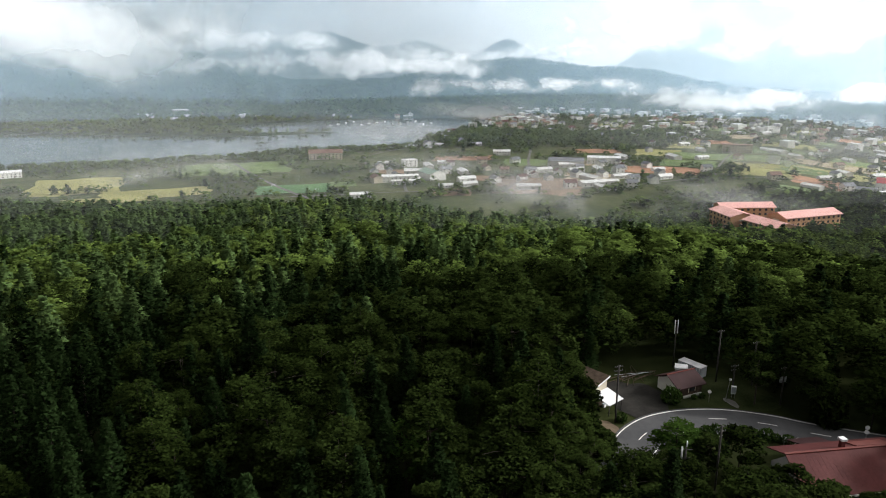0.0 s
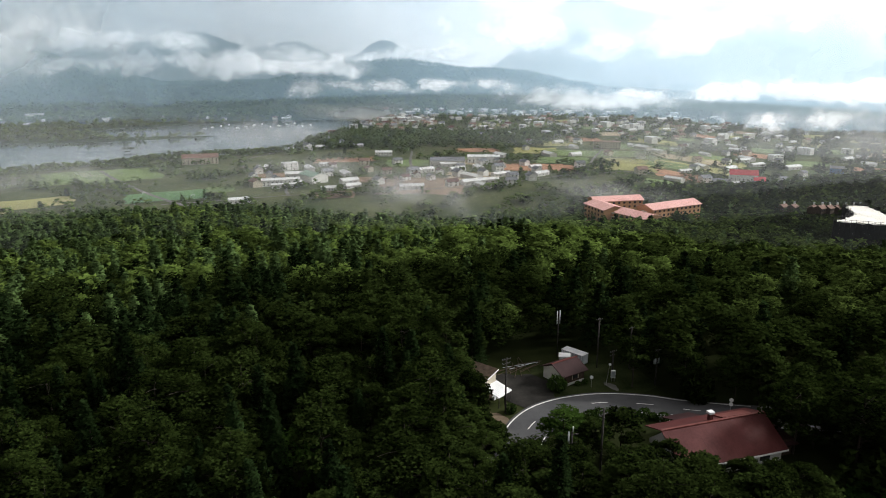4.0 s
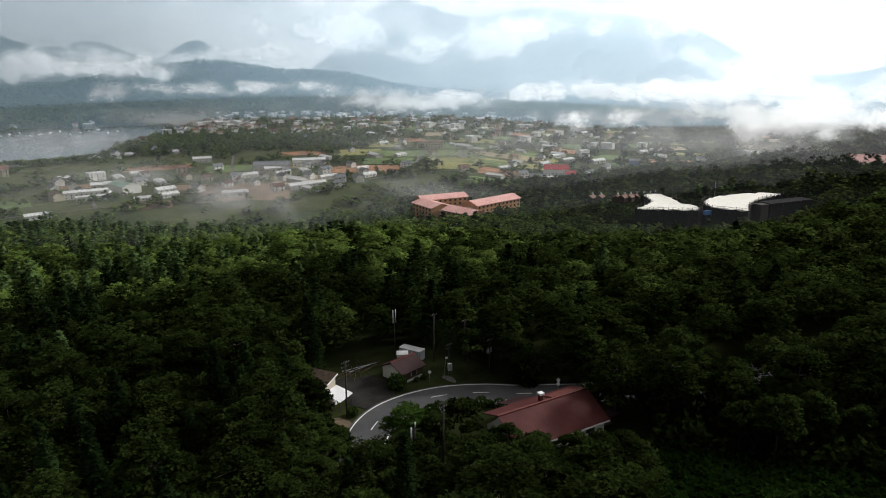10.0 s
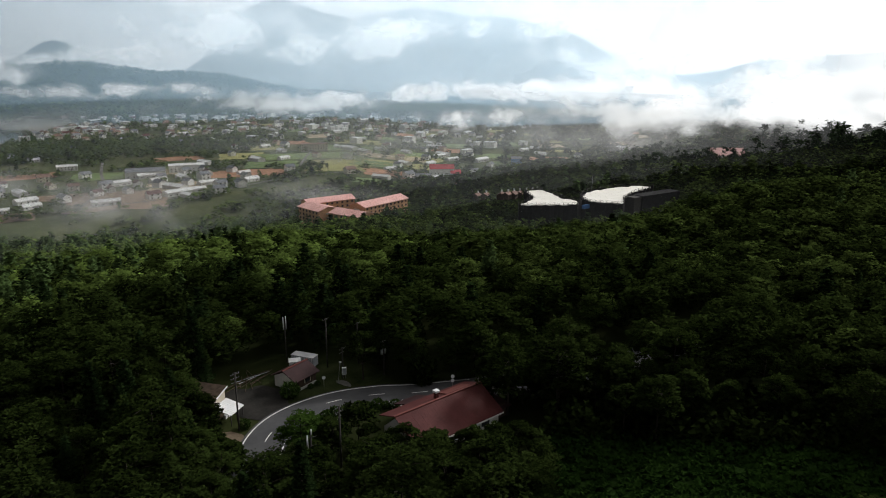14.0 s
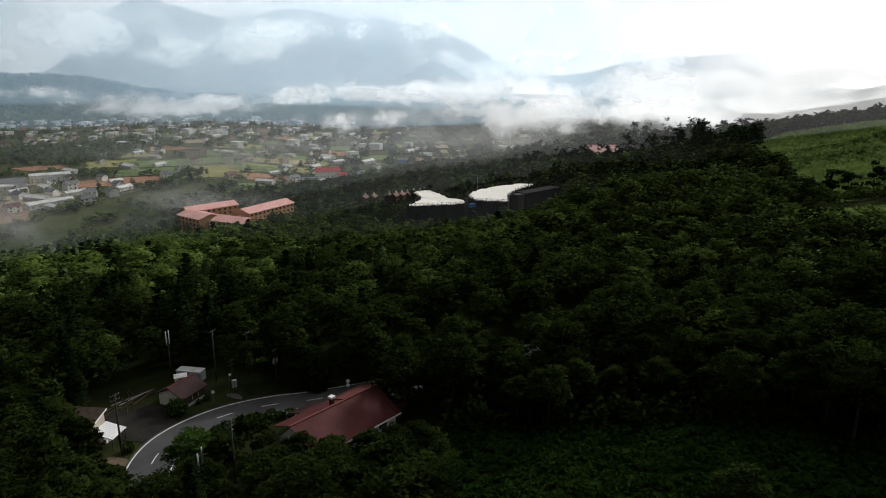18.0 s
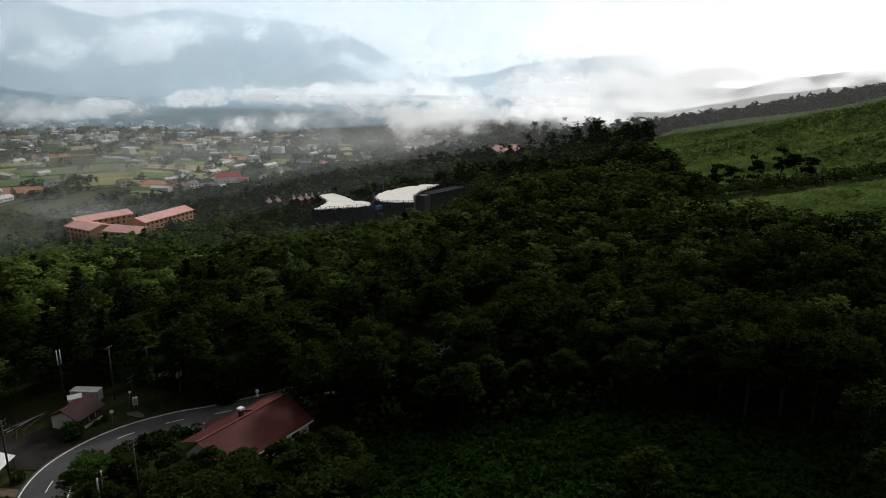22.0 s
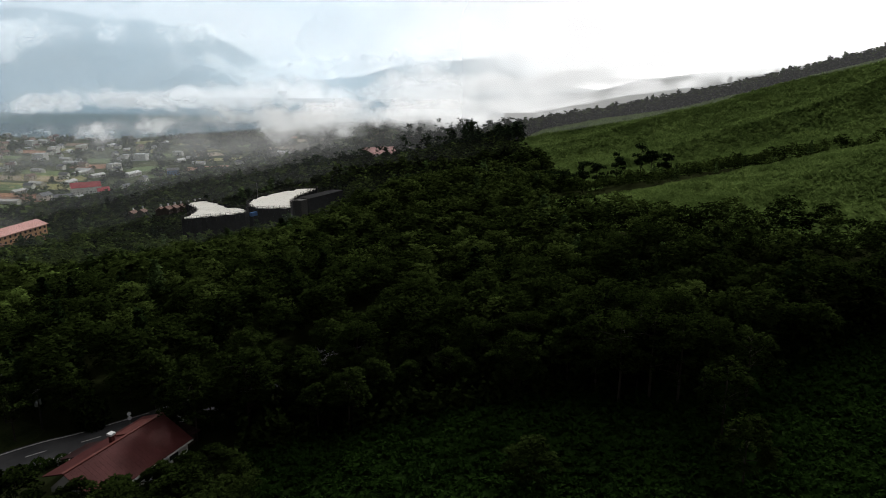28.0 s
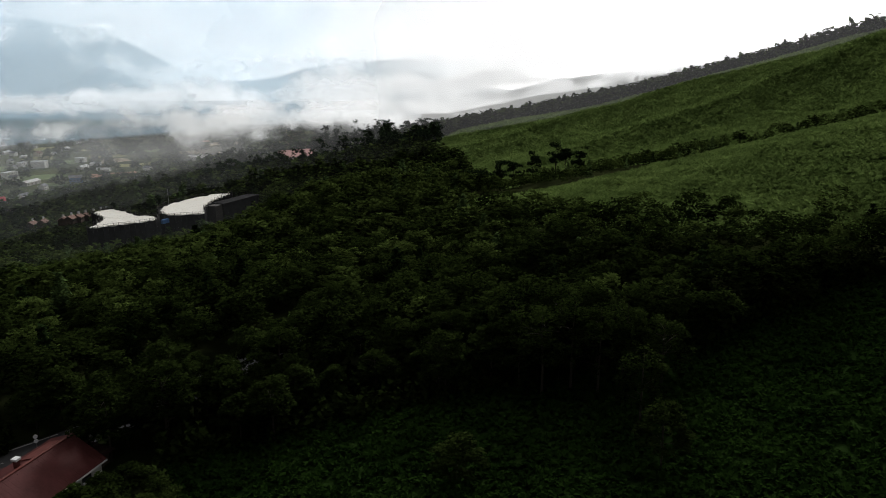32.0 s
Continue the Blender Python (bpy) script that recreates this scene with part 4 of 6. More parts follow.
for k in range(n_strip + 1):          # standing seams
    x = -9.4 + k * strip
    seam = part("roof_seam", join(slope(x - 0.02, x + 0.02, -5.75, 2.443, 0, 5.793, 0.012)), MAROON_ROOF, front_roof) if k == 0 else new("roof_seam", seam_data)
    seam_data = seam.data
    seam.parent = front_roof
    seam.location.x = k * strip if k else 0
part("ridge_cap", box(-9.5, 9.5, -0.22, 0.22, 5.72, 5.88), MAROON_PALE, house)
# Pale strip that paints in the sky's sheen on the back slope.
part("roof_sheen", slope(2.0, 7.4, 2.6, 4.97, 0.35, 5.66, 0.17), MAROON_PALE, house, "paler strip, sky sheen painted on the back slope")
part("eave_board", box(-9.4, 9.4, -5.8, -5.755, 2.12, 2.4), WHITE_WALL, house)
chimney = part("chimney", box(-0.3, 0.3, 0.6, 1.2, 4.6, 6.6), MAROON_ROOF, house, "square maroon chimney")
part("cap", box(-0.46, 0.46, 0.44, 1.36, 6.62, 6.95), WHITE_METAL, chimney, "white metal cap")
for xw in (-6.0, -2.4, 1.4, 5.0):
    w = part("window", box(xw, xw + 1.8, -4.96, -4.905, 0.7, 1.9), GLASS, house)
    part("sill", box(xw - 0.1, xw + 1.9, -5.06, -4.965, 0.6, 0.69), WHITE_METAL, w)
w = part("window", box(9.005, 9.06, -3.9, -2.2, 0.8, 2.0), GLASS, house)
part("band", box(9.005, 9.05, -4.85, 3.2, 0.2, 0.4), WHITE_WALL, house)
part("annex_wall", box(9.1, 12.2, -3.6, 2.2, -1.0, 2.2), WOOD_WALL, house)
part("annex_roof", slope(9.1, 12.8, -4.4, 1.9, 2.6, 2.75, 0.14), DARK_BROWN_ROOF, house, "low brown side roof")
part("porch_roof", slope(-3.2, 2.0, 8.6, 2.4, 4.25, 3.9, 0.14), DARK_BROWN_ROOF, house, "grey-brown porch roof")
part("porch_post", join(box(-3.0, -2.85, 8.2, 8.35, -0.5, 2.45), box(1.7, 1.85, 8.2, 8.35, -0.5, 2.45)), WOOD_WALL, house)
part("aerial", join(bar((9.0, 0.1, 5.8), (9.0, 0.1, 6.6), 0.03), bar((8.3, 0.1, 6.5), (9.7, 0.0, 6.62), 0.025)), STEEL, house)
house.matrix_basis = pose(57.35, 89.0, 90.15, 0, 0, 8.0)

# ---- cabin, container and shed round the yard ----
cabin = tagged(new("cabin"), "small dark timber cabin with brown roof and white gable wall", "house")
part("wall", prism(-2.9, 2.9, -2.6, 2.6, -0.4, 2.2, 3.45), WOOD_WALL, cabin)
part("gable_panel", prism(-2.99, -2.91, -2.5, 2.5, 0, 2.15, 3.3), WHITE_WALL, cabin, "white boarded gable wall")
part("roof", slope(-3.3, 3.3, -3.3, 1.95, 0, 3.55, 0.16), DARK_BROWN_ROOF, cabin)
part("roof", slope(-3.3, 3.3, 3.3, 1.95, 0, 3.55, 0.16), DARK_BROWN_ROOF, cabin)
part("ridge_cap", box(-3.35, 3.35, -0.14, 0.14, 3.66, 3.8), MAROON_PALE, cabin)
w = part("window", box(-0.2, 1.2, -2.66, -2.605, 0.8, 1.7), GLASS, cabin)
part("frame", join(box(-0.3, -0.2, -2.68, -2.61, 0.7, 1.8), box(1.2, 1.3, -2.68, -2.61, 0.7, 1.8), box(-0.3, 1.3, -2.68, -2.61, 1.7, 1.8)), CREAM_WALL, w)
part("step", box(-2.0, 2.6, -3.2, -2.62, -0.3, 0.25), CONCRETE, cabin)
cabin.matrix_basis = pose(43.9, 119.3, 90.0, 0, 0, 24.0)

container = tagged(new("storage_container"), "grey metal storage container with a white roof behind the cabin", "container")
part("body", box(-2.9, 2.9, -1.15, 1.15, 0.15, 2.45), GREY_METAL, container)
part("roof", box(-2.95, 2.95, -1.2, 1.2, 2.453, 2.55), WHITE_METAL, container, "white roof sheet")
rib = box(-0.04, 0.04, -1.2, -1.155, 0.2, 2.4)
for k in range(9):
    o = part("rib", rib, WHITE_METAL, container) if k == 0 else new("rib", rib_data)
    rib_data = o.data
    o.parent = container
    o.location.x = -2.6 + k * 0.65
part("door", box(2.905, 2.96, -1.0, 1.0, 0.3, 2.3), GREY_METAL, container)
part("skid", join(box(-2.8, 2.8, -1.0, -0.8, 0, 0.15), box(-2.8, 2.8, 0.8, 1.0, 0, 0.15)), DARK_STEEL, container)
container.matrix_basis = pose(48.6, 126.3, 90.0, 0, 0, -54.0) @ Matrix.Scale(0.88, 4)
locker = tagged(new("storage_locker"), "small white storage locker beside the container", "locker")
part("body", box(-1.1, 1.1, -0.8, 0.8, 0.0, 2.0), WHITE_METAL, locker)
part("lid", slope(-1.2, 1.2, -0.9, 2.005, 0.9, 2.15, 0.08), WHITE_METAL, locker)
locker.matrix_basis = pose(46.0, 125.0, 90.0, 0, 0, -20.0)

shed = tagged(new("workshop_shed"), "tall white shed with a dark roof and a white lean-to canopy", "shed")
part("wall", ([(-1.4, 0, -0.5), (3.5, 0, -0.5), (3.5, 6, -0.5), (-1.4, 6, -0.5), (-1.4, 0, 3.9), (3.5, 0, 5.1), (3.5, 6, 5.1), (-1.4, 6, 3.9)], list(BOX_FACES)), CREAM_WALL, shed)
part("roof", ([(-1.8, -0.35, 3.86), (3.8, -0.35, 5.23), (3.8, 6.4, 5.23), (-1.8, 6.4, 3.86), (-1.8, -0.35, 4.02), (3.8, -0.35, 5.39), (3.8, 6.4, 5.39), (-1.8, 6.4, 4.02)], list(BOX_FACES)), WOOD_WALL, shed, "dark sheet roof falling to one side")
part("fascia", ([(-1.8, -0.42, 3.75), (3.8, -0.42, 5.12), (3.8, -0.36, 5.12), (-1.8, -0.36, 3.75), (-1.8, -0.42, 4.0), (3.8, -0.42, 5.37), (3.8, -0.36, 5.37), (-1.8, -0.36, 4.0)], list(BOX_FACES)), WHITE_METAL, shed, "white fascia board")
canopy = part("canopy", slope(-0.3, 3.7, -3.5, 2.1, -0.02, 2.95, 0.07), WHITE_METAL, shed, "white sheet-metal canopy")
for k in range(9):
    part("canopy_seam", slope(-0.3 + 0.5 * k - 0.02, -0.3 + 0.5 * k + 0.02, -3.5, 2.172, -0.02, 3.022, 0.03), WHITE_METAL, canopy)
for x in (-0.1, 1.7, 3.5):
    part("post", box(x - 0.06, x + 0.06, -3.36, -3.24, -0.3, 2.13), DARK_STEEL, canopy)
part("shutter", box(0.2, 3.2, -0.08, -0.004, 0, 2.5), WOOD_WALL, shed, "dark timber shutter")
shed.matrix_basis = pose(26.4, 111.9, 90.0, 0, 0, 41.0)
for k, (dx, dy, s) in enumerate(((-0.2, -4.2, 1.0), (0.7, -4.3, 0.8), (1.4, -4.1, 1.1), (2.0, -4.4, 0.7))):
    crate = tagged(new("crate"), "pale crate stacked under the shed canopy", "crate", group="crates under the canopy")
    part("body", box(-0.3, 0.3, -0.25, 0.25, 0, 0.62 * s), WHITE_METAL, crate)
    part("lid", box(-0.32, 0.32, -0.27, 0.27, 0.62 * s + 0.003, 0.62 * s + 0.07), GREY_METAL, crate)
    crate.matrix_basis = pose(28.6 + 0.76 * dx, 112.9 + 0.65 * dx - 0.1 * k, 90.0, 0, 0, 41 + 10 * k)

# the yard's worn asphalt, a pale path to the cabin and bare earth by the shed
def patch(name, cx, cy, rx, ry, lift, material, label, category, turn=0.0, n=40, seed=1.0):
    v = [(cx, cy, float(height(cx, cy)) + lift)]
    for k in range(n):
        q = 2 * math.pi * k / n
        r = 1 + 0.10 * math.sin(3 * q + seed) + 0.06 * math.sin(7 * q + 2 * seed)
        x, y = rx * r * math.cos(q), ry * r * math.sin(q)
        c, s = math.cos(turn), math.sin(turn)
        X, Y = cx + x * c - y * s, cy + x * s + y * c
        v.append((X, Y, float(height(X, Y)) + lift))
    return tagged(part(name, (v, [(0, k + 1, (k + 1) % n + 1) for k in range(n)]), material), label, category, kind="structure")


patch("yard", 35.0, 115.5, 5.6, 7.5, 0.10, YARD, "dark worn asphalt parking yard by the road", "yard", 0.2)
patch("path", 51.5, 113.9, 0.8, 1.9, 0.13, LANE_GREY, "pale concrete path stub at the road", "path", 0.3)
patch("bare_earth", 27.0, 105.5, 1.8, 3.0, 0.12, BARE_EARTH, "bare brown earth beside the road", "ground", 0.4, seed=2.0)
patch("verge", 47, 117, 13, 9, 0.05, surface("rough_verge", (0.010, 0.016, 0.006), (0.035, 0.042, 0.018), 0.3, 9, 0.95, 0.5, spec=0.0), "rough dark grass verge round the cabin", "grass", 0.1, seed=3.0)


# ---- poles, signs, small things ----
def utility_pole(x, y, tall, arms=2, label="dark utility pole with crossarms beside the road", boxes=0, turn=20.0):
    root = tagged(new("utility_pole"), label, "pole", group="utility poles")
    part("shaft", bar((0, 0, -1), (0, 0, tall), 0.15, 8), DARK_STEEL, root, smooth=True)
    for k in range(arms):
        z = tall - 0.35 - 0.75 * k
        arm = part("crossarm", box(-0.8, 0.8, -0.05, 0.05, z, z + 0.1), DARK_STEEL, root)
        for dx in (-0.75, -0.3, 0.3, 0.75):
            part("insulator", bar((dx, 0, z + 0.12), (dx, 0, z + 0.28), 0.035), GREY_METAL, arm)
    for k in range(boxes):
        part("transformer", bar((0.42 * (1 if k else -1), 0.1, tall - 2.9), (0.42 * (1 if k else -1), 0.1, tall - 1.9), 0.26, 10), GREY_METAL, root, "grey transformer can", True)
    root.matrix_basis = pose(x, y, float(height(x, y)), 0, 0, turn)
    return root


def at(az, dist):
    return dist * math.sin(radians(az)), dist * math.cos(radians(az))


utility_pole(29.1, 107.2, 10.6)
utility_pole(*at(22.97, 133), 10.6, 1)
utility_pole(*at(25.66, 134), 9.0, 1)
utility_pole(*at(27.88, 128), 7.4, 1, "dark utility pole carrying two grey transformers", 2)
utility_pole(*at(24.29, 128), 6.2, 2)
utility_pole(*at(23.81, 96), 10.4, 2)
antenna = tagged(new("antenna_mast"), "slim dark mast topped by two white antenna tubes", "mast")
part("shaft", bar((0, 0, -1), (0, 0, 8.6), 0.12, 8), DARK_STEEL, antenna, smooth=True)
for dx in (-0.32, 0.32):
    part("antenna_tube", bar((dx, 0, 7.0), (dx, 0, 9.8), 0.10, 8), WHITE_METAL, antenna, "white antenna tube", True)
part("bracket", box(-0.4, 0.4, -0.05, 0.05, 7.6, 7.75), STEEL, antenna)
ax, ay = at(19.55, 137)
antenna.matrix_basis = pose(ax, ay, float(height(ax, ay)) + 0.3, 0, 0, 15)
mast2 = tagged(new("antenna_mast"), "dark pole among the trees with a white antenna tube", "mast")
part("shaft", bar((0, 0, -1), (0, 0, 9.4), 0.13, 8), DARK_STEEL, mast2, smooth=True)
part("antenna_tube", bar((-0.5, 0, 7.0), (-0.5, 0, 9.4), 0.13, 8), WHITE_METAL, mast2, "white antenna tube", True)
part("antenna_tube", bar((0.1, 0, 9.4), (0.1, 0, 10.2), 0.10, 8), WHITE_METAL, mast2, "white antenna tube", True)
part("bracket", join(box(-0.5, 0.9, -0.05, 0.05, 8.9, 9.0), box(-0.5, 0.9, -0.05, 0.05, 7.6, 7.7)), DARK_STEEL, mast2)
ax, ay = at(21.2, 90)
mast2.matrix_basis = pose(ax, ay, float(height(ax, ay)), 0, 0, 0)


def road_sign(x, y, tall, discs, label):
    root = tagged(new("road_sign"), label, "sign")
    part("post", bar((0, 0, -0.3), (0, 0, tall), 0.05, 6), STEEL, root)
    for k in range(discs):
        part("disc", bar((0, -0.09, tall - 0.35 - 0.75 * k), (0, -0.055, tall - 0.35 - 0.75 * k), 0.34, 16), WHITE_METAL, root)
    root.matrix_basis = pose(x, y, float(height(x, y)), 0, 0, -25)


sx, sy = at(33.95, 117)
road_sign(sx, sy, 5.0, 2, "tall road sign post with two round plates")
road_sign(*at(22.6, 124), 2.4, 1, "small round road sign by the cabin path")
cabinet = tagged(new("meter_cabinet"), "white metal meter cabinet on a post by the road", "cabinet")
part("body", box(-0.42, 0.42, -0.25, 0.25, 0.9, 2.3), WHITE_METAL, cabinet)
part("door", box(-0.36, 0.36, -0.29, -0.253, 1.0, 2.2), GREY_METAL, cabinet)
part("post", join(box(-0.3, -0.2, -0.06, 0.06, -0.3, 0.9), box(0.2, 0.3, -0.06, 0.06, -0.3, 0.9)), STEEL, cabinet)
cabinet.matrix_basis = pose(52.6, 116.0, 90.0, 0, 0, -20)
lean = tagged(new("leaning_post"), "thin pale post leaning beside the path", "post")
part("shaft", bar((0, 0, -0.2), (0.6, 0.1, 4.2), 0.05), STEEL, lean)
part("lamp_head", box(0.45, 0.85, -0.05, 0.25, 4.1, 4.4), WHITE_METAL, lean)
lean.matrix_basis = pose(50.6, 114.6, 90.0)
for k, (x, y) in enumerate(((44.9, 101.6), (55.0, 100.3), (56.3, 99.9), (57.6, 99.4))):
    bench = tagged(new("garden_bench"), "white slatted garden bench on the house's terrace", "bench", group="garden benches")
    for q in range(3):
        part("slat", box(-0.7, 0.7, -0.24 + 0.17 * q, -0.11 + 0.17 * q, 0.42, 0.47), WHITE_METAL, bench)
    part("backrest", box(-0.7, 0.7, 0.27, 0.31, 0.5, 0.95), WHITE_METAL, bench)
    for xx in (-0.6, 0.6):
        part("leg", box(xx - 0.05, xx + 0.05, -0.22, 0.28, 0, 0.415), WHITE_METAL, bench)
    bench.matrix_basis = pose(x, y, float(height(x, y)) + 0.02, 0, 0, 12 * k)
pile = tagged(new("timber_pile"), "heap of grey poles and boards lying behind the yard", "timber")
rnd = random.Random(5)
for k in range(16):
    q = rnd.uniform(-0.35, 0.35) + (1.2 if k % 4 == 0 else 0)
    l = rnd.uniform(2.0, 4.2)
    x, y, z = rnd.uniform(-3, 3), rnd.uniform(-1, 1), 0.12 + 0.09 * (k % 4)
    part("pole", bar((x - l * math.cos(q), y - l * math.sin(q), z), (x + l * math.cos(q), y + l * math.sin(q), z + 0.1), 0.055), GREY_METAL if k in (3, 9) else WOOD_WALL, pile)
pile.matrix_basis = pose(36.5, 124.5, 90.05, 0, 0, 20)


def shrub(x, y, r, label="clipped round green bush", mat=None, n=420, squash=0.85, lift=0.0):
    root = tagged(new("shrub"), label, "bush", group="roadside bushes")
    rg = np.random.default_rng(int(abs(x * 31 + y * 17)))
    p = rg.normal(0, 1, (n, 3))
    p /= np.linalg.norm(p, axis=1)[:, None]
    p *= (r * rg.uniform(0.72, 1.05, n) ** 0.5)[:, None] * np.array((1, 1, squash))
    p[:, 2] += r * squash * 0.85
    lv = leaf_quads(rg, p, 0.8, r * 0.26)
    f = link("foliage", lv, np.arange(len(lv)).reshape(-1, 4), [mat or HEDGE_LEAF])
    s = part("stem", bar((0, 0, -0.3), (0, 0, r * 0.9), 0.05 + 0.03 * r), BARK)
    f.parent = s.parent = root
    root.matrix_basis = pose(x, y, float(height(x, y)) + lift)


shrub(40.9, 114.4, 1.75)
# round bushes in a row along the inner side of the bend
for k, r in zip(range(70, 98, 2), (0.75, 0.9, 0.85, 1.0, 0.95, 1.15, 1.2, 1.05, 0.85, 1.1, 0.9, 1.2, 0.8, 1.0)):
    (x0, y0), (x1, y1) = ROAD_LINE[k], ROAD_LINE[k + 1]
    run = math.hypot(x1 - x0, y1 - y0)
    shrub(float(x0 + 5.1 * (y1 - y0) / run), float(y0 - 5.1 * (x1 - x0) / run), r)
for x, y, r in ((30.2, 107.6, 1.0), (45.4, 115.6, 0.55), (47.0, 116.0, 0.6)):
    shrub(x, y, r)
shrub(64.6, 106.4, 2.9, "large dark rounded bush at the road bend", BROADLEAF, 900, 1.0)


def lone_tree(shape, x, y, tall, wide, mat, label, n=1700, size=0.5):
    root = tagged(new("solitary_tree"), label, "tree")
    v, f = trunk_mesh(int(abs(x * 7 + y)), tall, wide, shape)
    t = link("trunk", v, f, [BARK], True)
    lv = tree_leaves(int(abs(x * 3 + y * 5)), shape, tall, wide, int(n * 1.5), size * 0.72, True, 0.46)
    c = link("crown", lv, np.arange(len(lv)).reshape(-1, 3), [mat])
    give_normals(c, crown_normals(lv, shape, tall, wide))
    t.parent = c.parent = root
    root.matrix_basis = pose(x, y, float(height(x, y)))


lone_tree("broad", 34.6, 93.0, 8.6, 3.6, BRIGHT_LEAF, "fresh green maple tree beside the road bend")
lone_tree("broad", 38.5, 90.5, 7.5, 3.0, BROADLEAF, "dark green broadleaf tree beside the road bend")
lone_tree("broad", 44.0, 92.5, 7.6, 3.2, BROADLEAF, "dark green broadleaf tree at the corner of the house")
for x, y, h in ((56.5, 78.2, 5.9), (61.0, 77.6, 5.3), (51.0, 80.5, 6.0), (65.5, 78.5, 3.8), (47.5, 84.0, 6.4)):
    lone_tree("broad", x, y, h, 2.9, BROADLEAF, "dark green broadleaf tree in front of the house")
for x, y, h, w in ((13.0, 87.0, 11.5, 3.8), (9.0, 80.0, 12.5, 4.0), (24.5, 81.0, 8.2, 3.2), (21.0, 75.5, 10.0, 3.6), (15.8, 93.5, 11.0, 3.4), (28.0, 86.0, 6.8, 2.8), (17.2, 73.0, 11.0, 4.0), (19.5, 69.0, 11.5, 4.2), (12.0, 75.0, 11.5, 4.0), (21.5, 103.5, 9.0, 3.3), (21.0, 110.5, 10.5, 3.6), (23.5, 107.5, 7.0, 2.4), (20.5, 97.5, 8.0, 2.8), (17.5, 100.5, 10.0, 3.4), (23.3, 101.5, 4.6, 2.0), (17.5, 91.5, 9.0, 3.2), (14.5, 81.0, 10.5, 3.4), (24.0, 95.0, 5.5, 2.4), (21.6, 90.0, 7.5, 3.0), (18.0, 83.0, 9.0, 3.2), (24.6, 99.6, 3.6, 1.8), (15.5, 77.0, 9.0, 3.2), (73.0, 96.0, 7.5, 3.0), (78.0, 90.0, 8.5, 3.2), (71.0, 104.5, 9.0, 3.4), (76.0, 102.0, 10.0, 3.6)):
    lone_tree("broad", x, y, h, w, BROADLEAF, "dark green broadleaf tree beside the bending road")
lone_tree("broad", *at(-3.5, 86), 12.6, 3.6, BRIGHT_LEAF, "fresh green maple standing out of dark larches")
lone_tree("broad", *at(68, 84), 7.0, 3.6, BROADLEAF, "yellow-green small tree standing in the meadow")
for az, dist, tall, wide in ((73.5, 112, 14.5, 4.6), (75.5, 109, 16.0, 5.0), (78.0, 111, 16.5, 5.0), (80.3, 110, 15.5, 4.8), (82.3, 113, 15.0, 4.6), (76.8, 118, 17.0, 4.8), (79.4, 119, 17.0, 4.6)):
    lone_tree("broad", *at(az, dist), tall, wide, BROADLEAF, "tall dark broadleaf tree at the rim of the meadow", 2200, 0.5)
for x, y, h, w in ((70.5, 91.0, 6.0, 2.6), (74.5, 88.0, 7.0, 2.8), (80.0, 86.0, 8.0, 3.2), (86.5, 85.0, 8.5, 3.2), (93.0, 83.0, 9.0, 3.4), (84.0, 90.5, 7.0, 3.0)):
    lone_tree("broad", x, y, h, w, BROADLEAF, "dark green broadleaf tree hiding the road behind the house")
lone_tree("broad", *at(84, 100), 12.0, 4.0, BROADLEAF, "dark tree standing between two meadow clearings")
lone_tree("broad", *at(86, 88), 10.0, 3.4, BROADLEAF, "dark tree standing between two meadow clearings")
lone_tree("broad", *at(85.5, 112), 13.0, 4.2, BROADLEAF, "dark tree standing between two meadow clearings")
for az, dist, tall in ((73.0, 760, 22), (72.4, 765, 16)):
    lone_tree("pine", *at(az, dist), tall, 7.0, PINE, "lone dark pine on the crest of the grassy hill", 500, 1.6)
for k, (az, dist, tall) in enumerate(((71.6, 345, 15), (72.6, 350, 13), (74.2, 352, 16), (76.0, 355, 18), (76.8, 358, 15), (70.2, 350, 12), (69.2, 345, 13), (77.8, 350, 12))):
    lone_tree("pine", *at(az, dist), tall, 4.2, PINE, "dark pine at the foot of the grassy hill", 1100, 0.85)

pr = np.random.default_rng(77)
grove = []
for k in range(230):
    az, dist = pr.uniform(48, 66.5), pr.uniform(500, 700)
    if math.hypot(dist * math.sin(radians(az)) - 480, dist * math.cos(radians(az)) - 336) < 42:
        continue
    x, y = at(az, dist)
    tall = pr.uniform(15, 23) * (1.15 if 57 < az < 63 else 0.85)
    grove.append(tree_leaves(300 + k, "pine", tall, 4.6, 110, 1.9) + np.array((x, y, float(height(x, y)))))
lv = np.concatenate(grove)
tagged(link("pine_grove", lv, np.arange(len(lv)).reshape(-1, 4), [PINE]), "dark pine grove crowning the wooded ridge", "trees", kind="stuff")

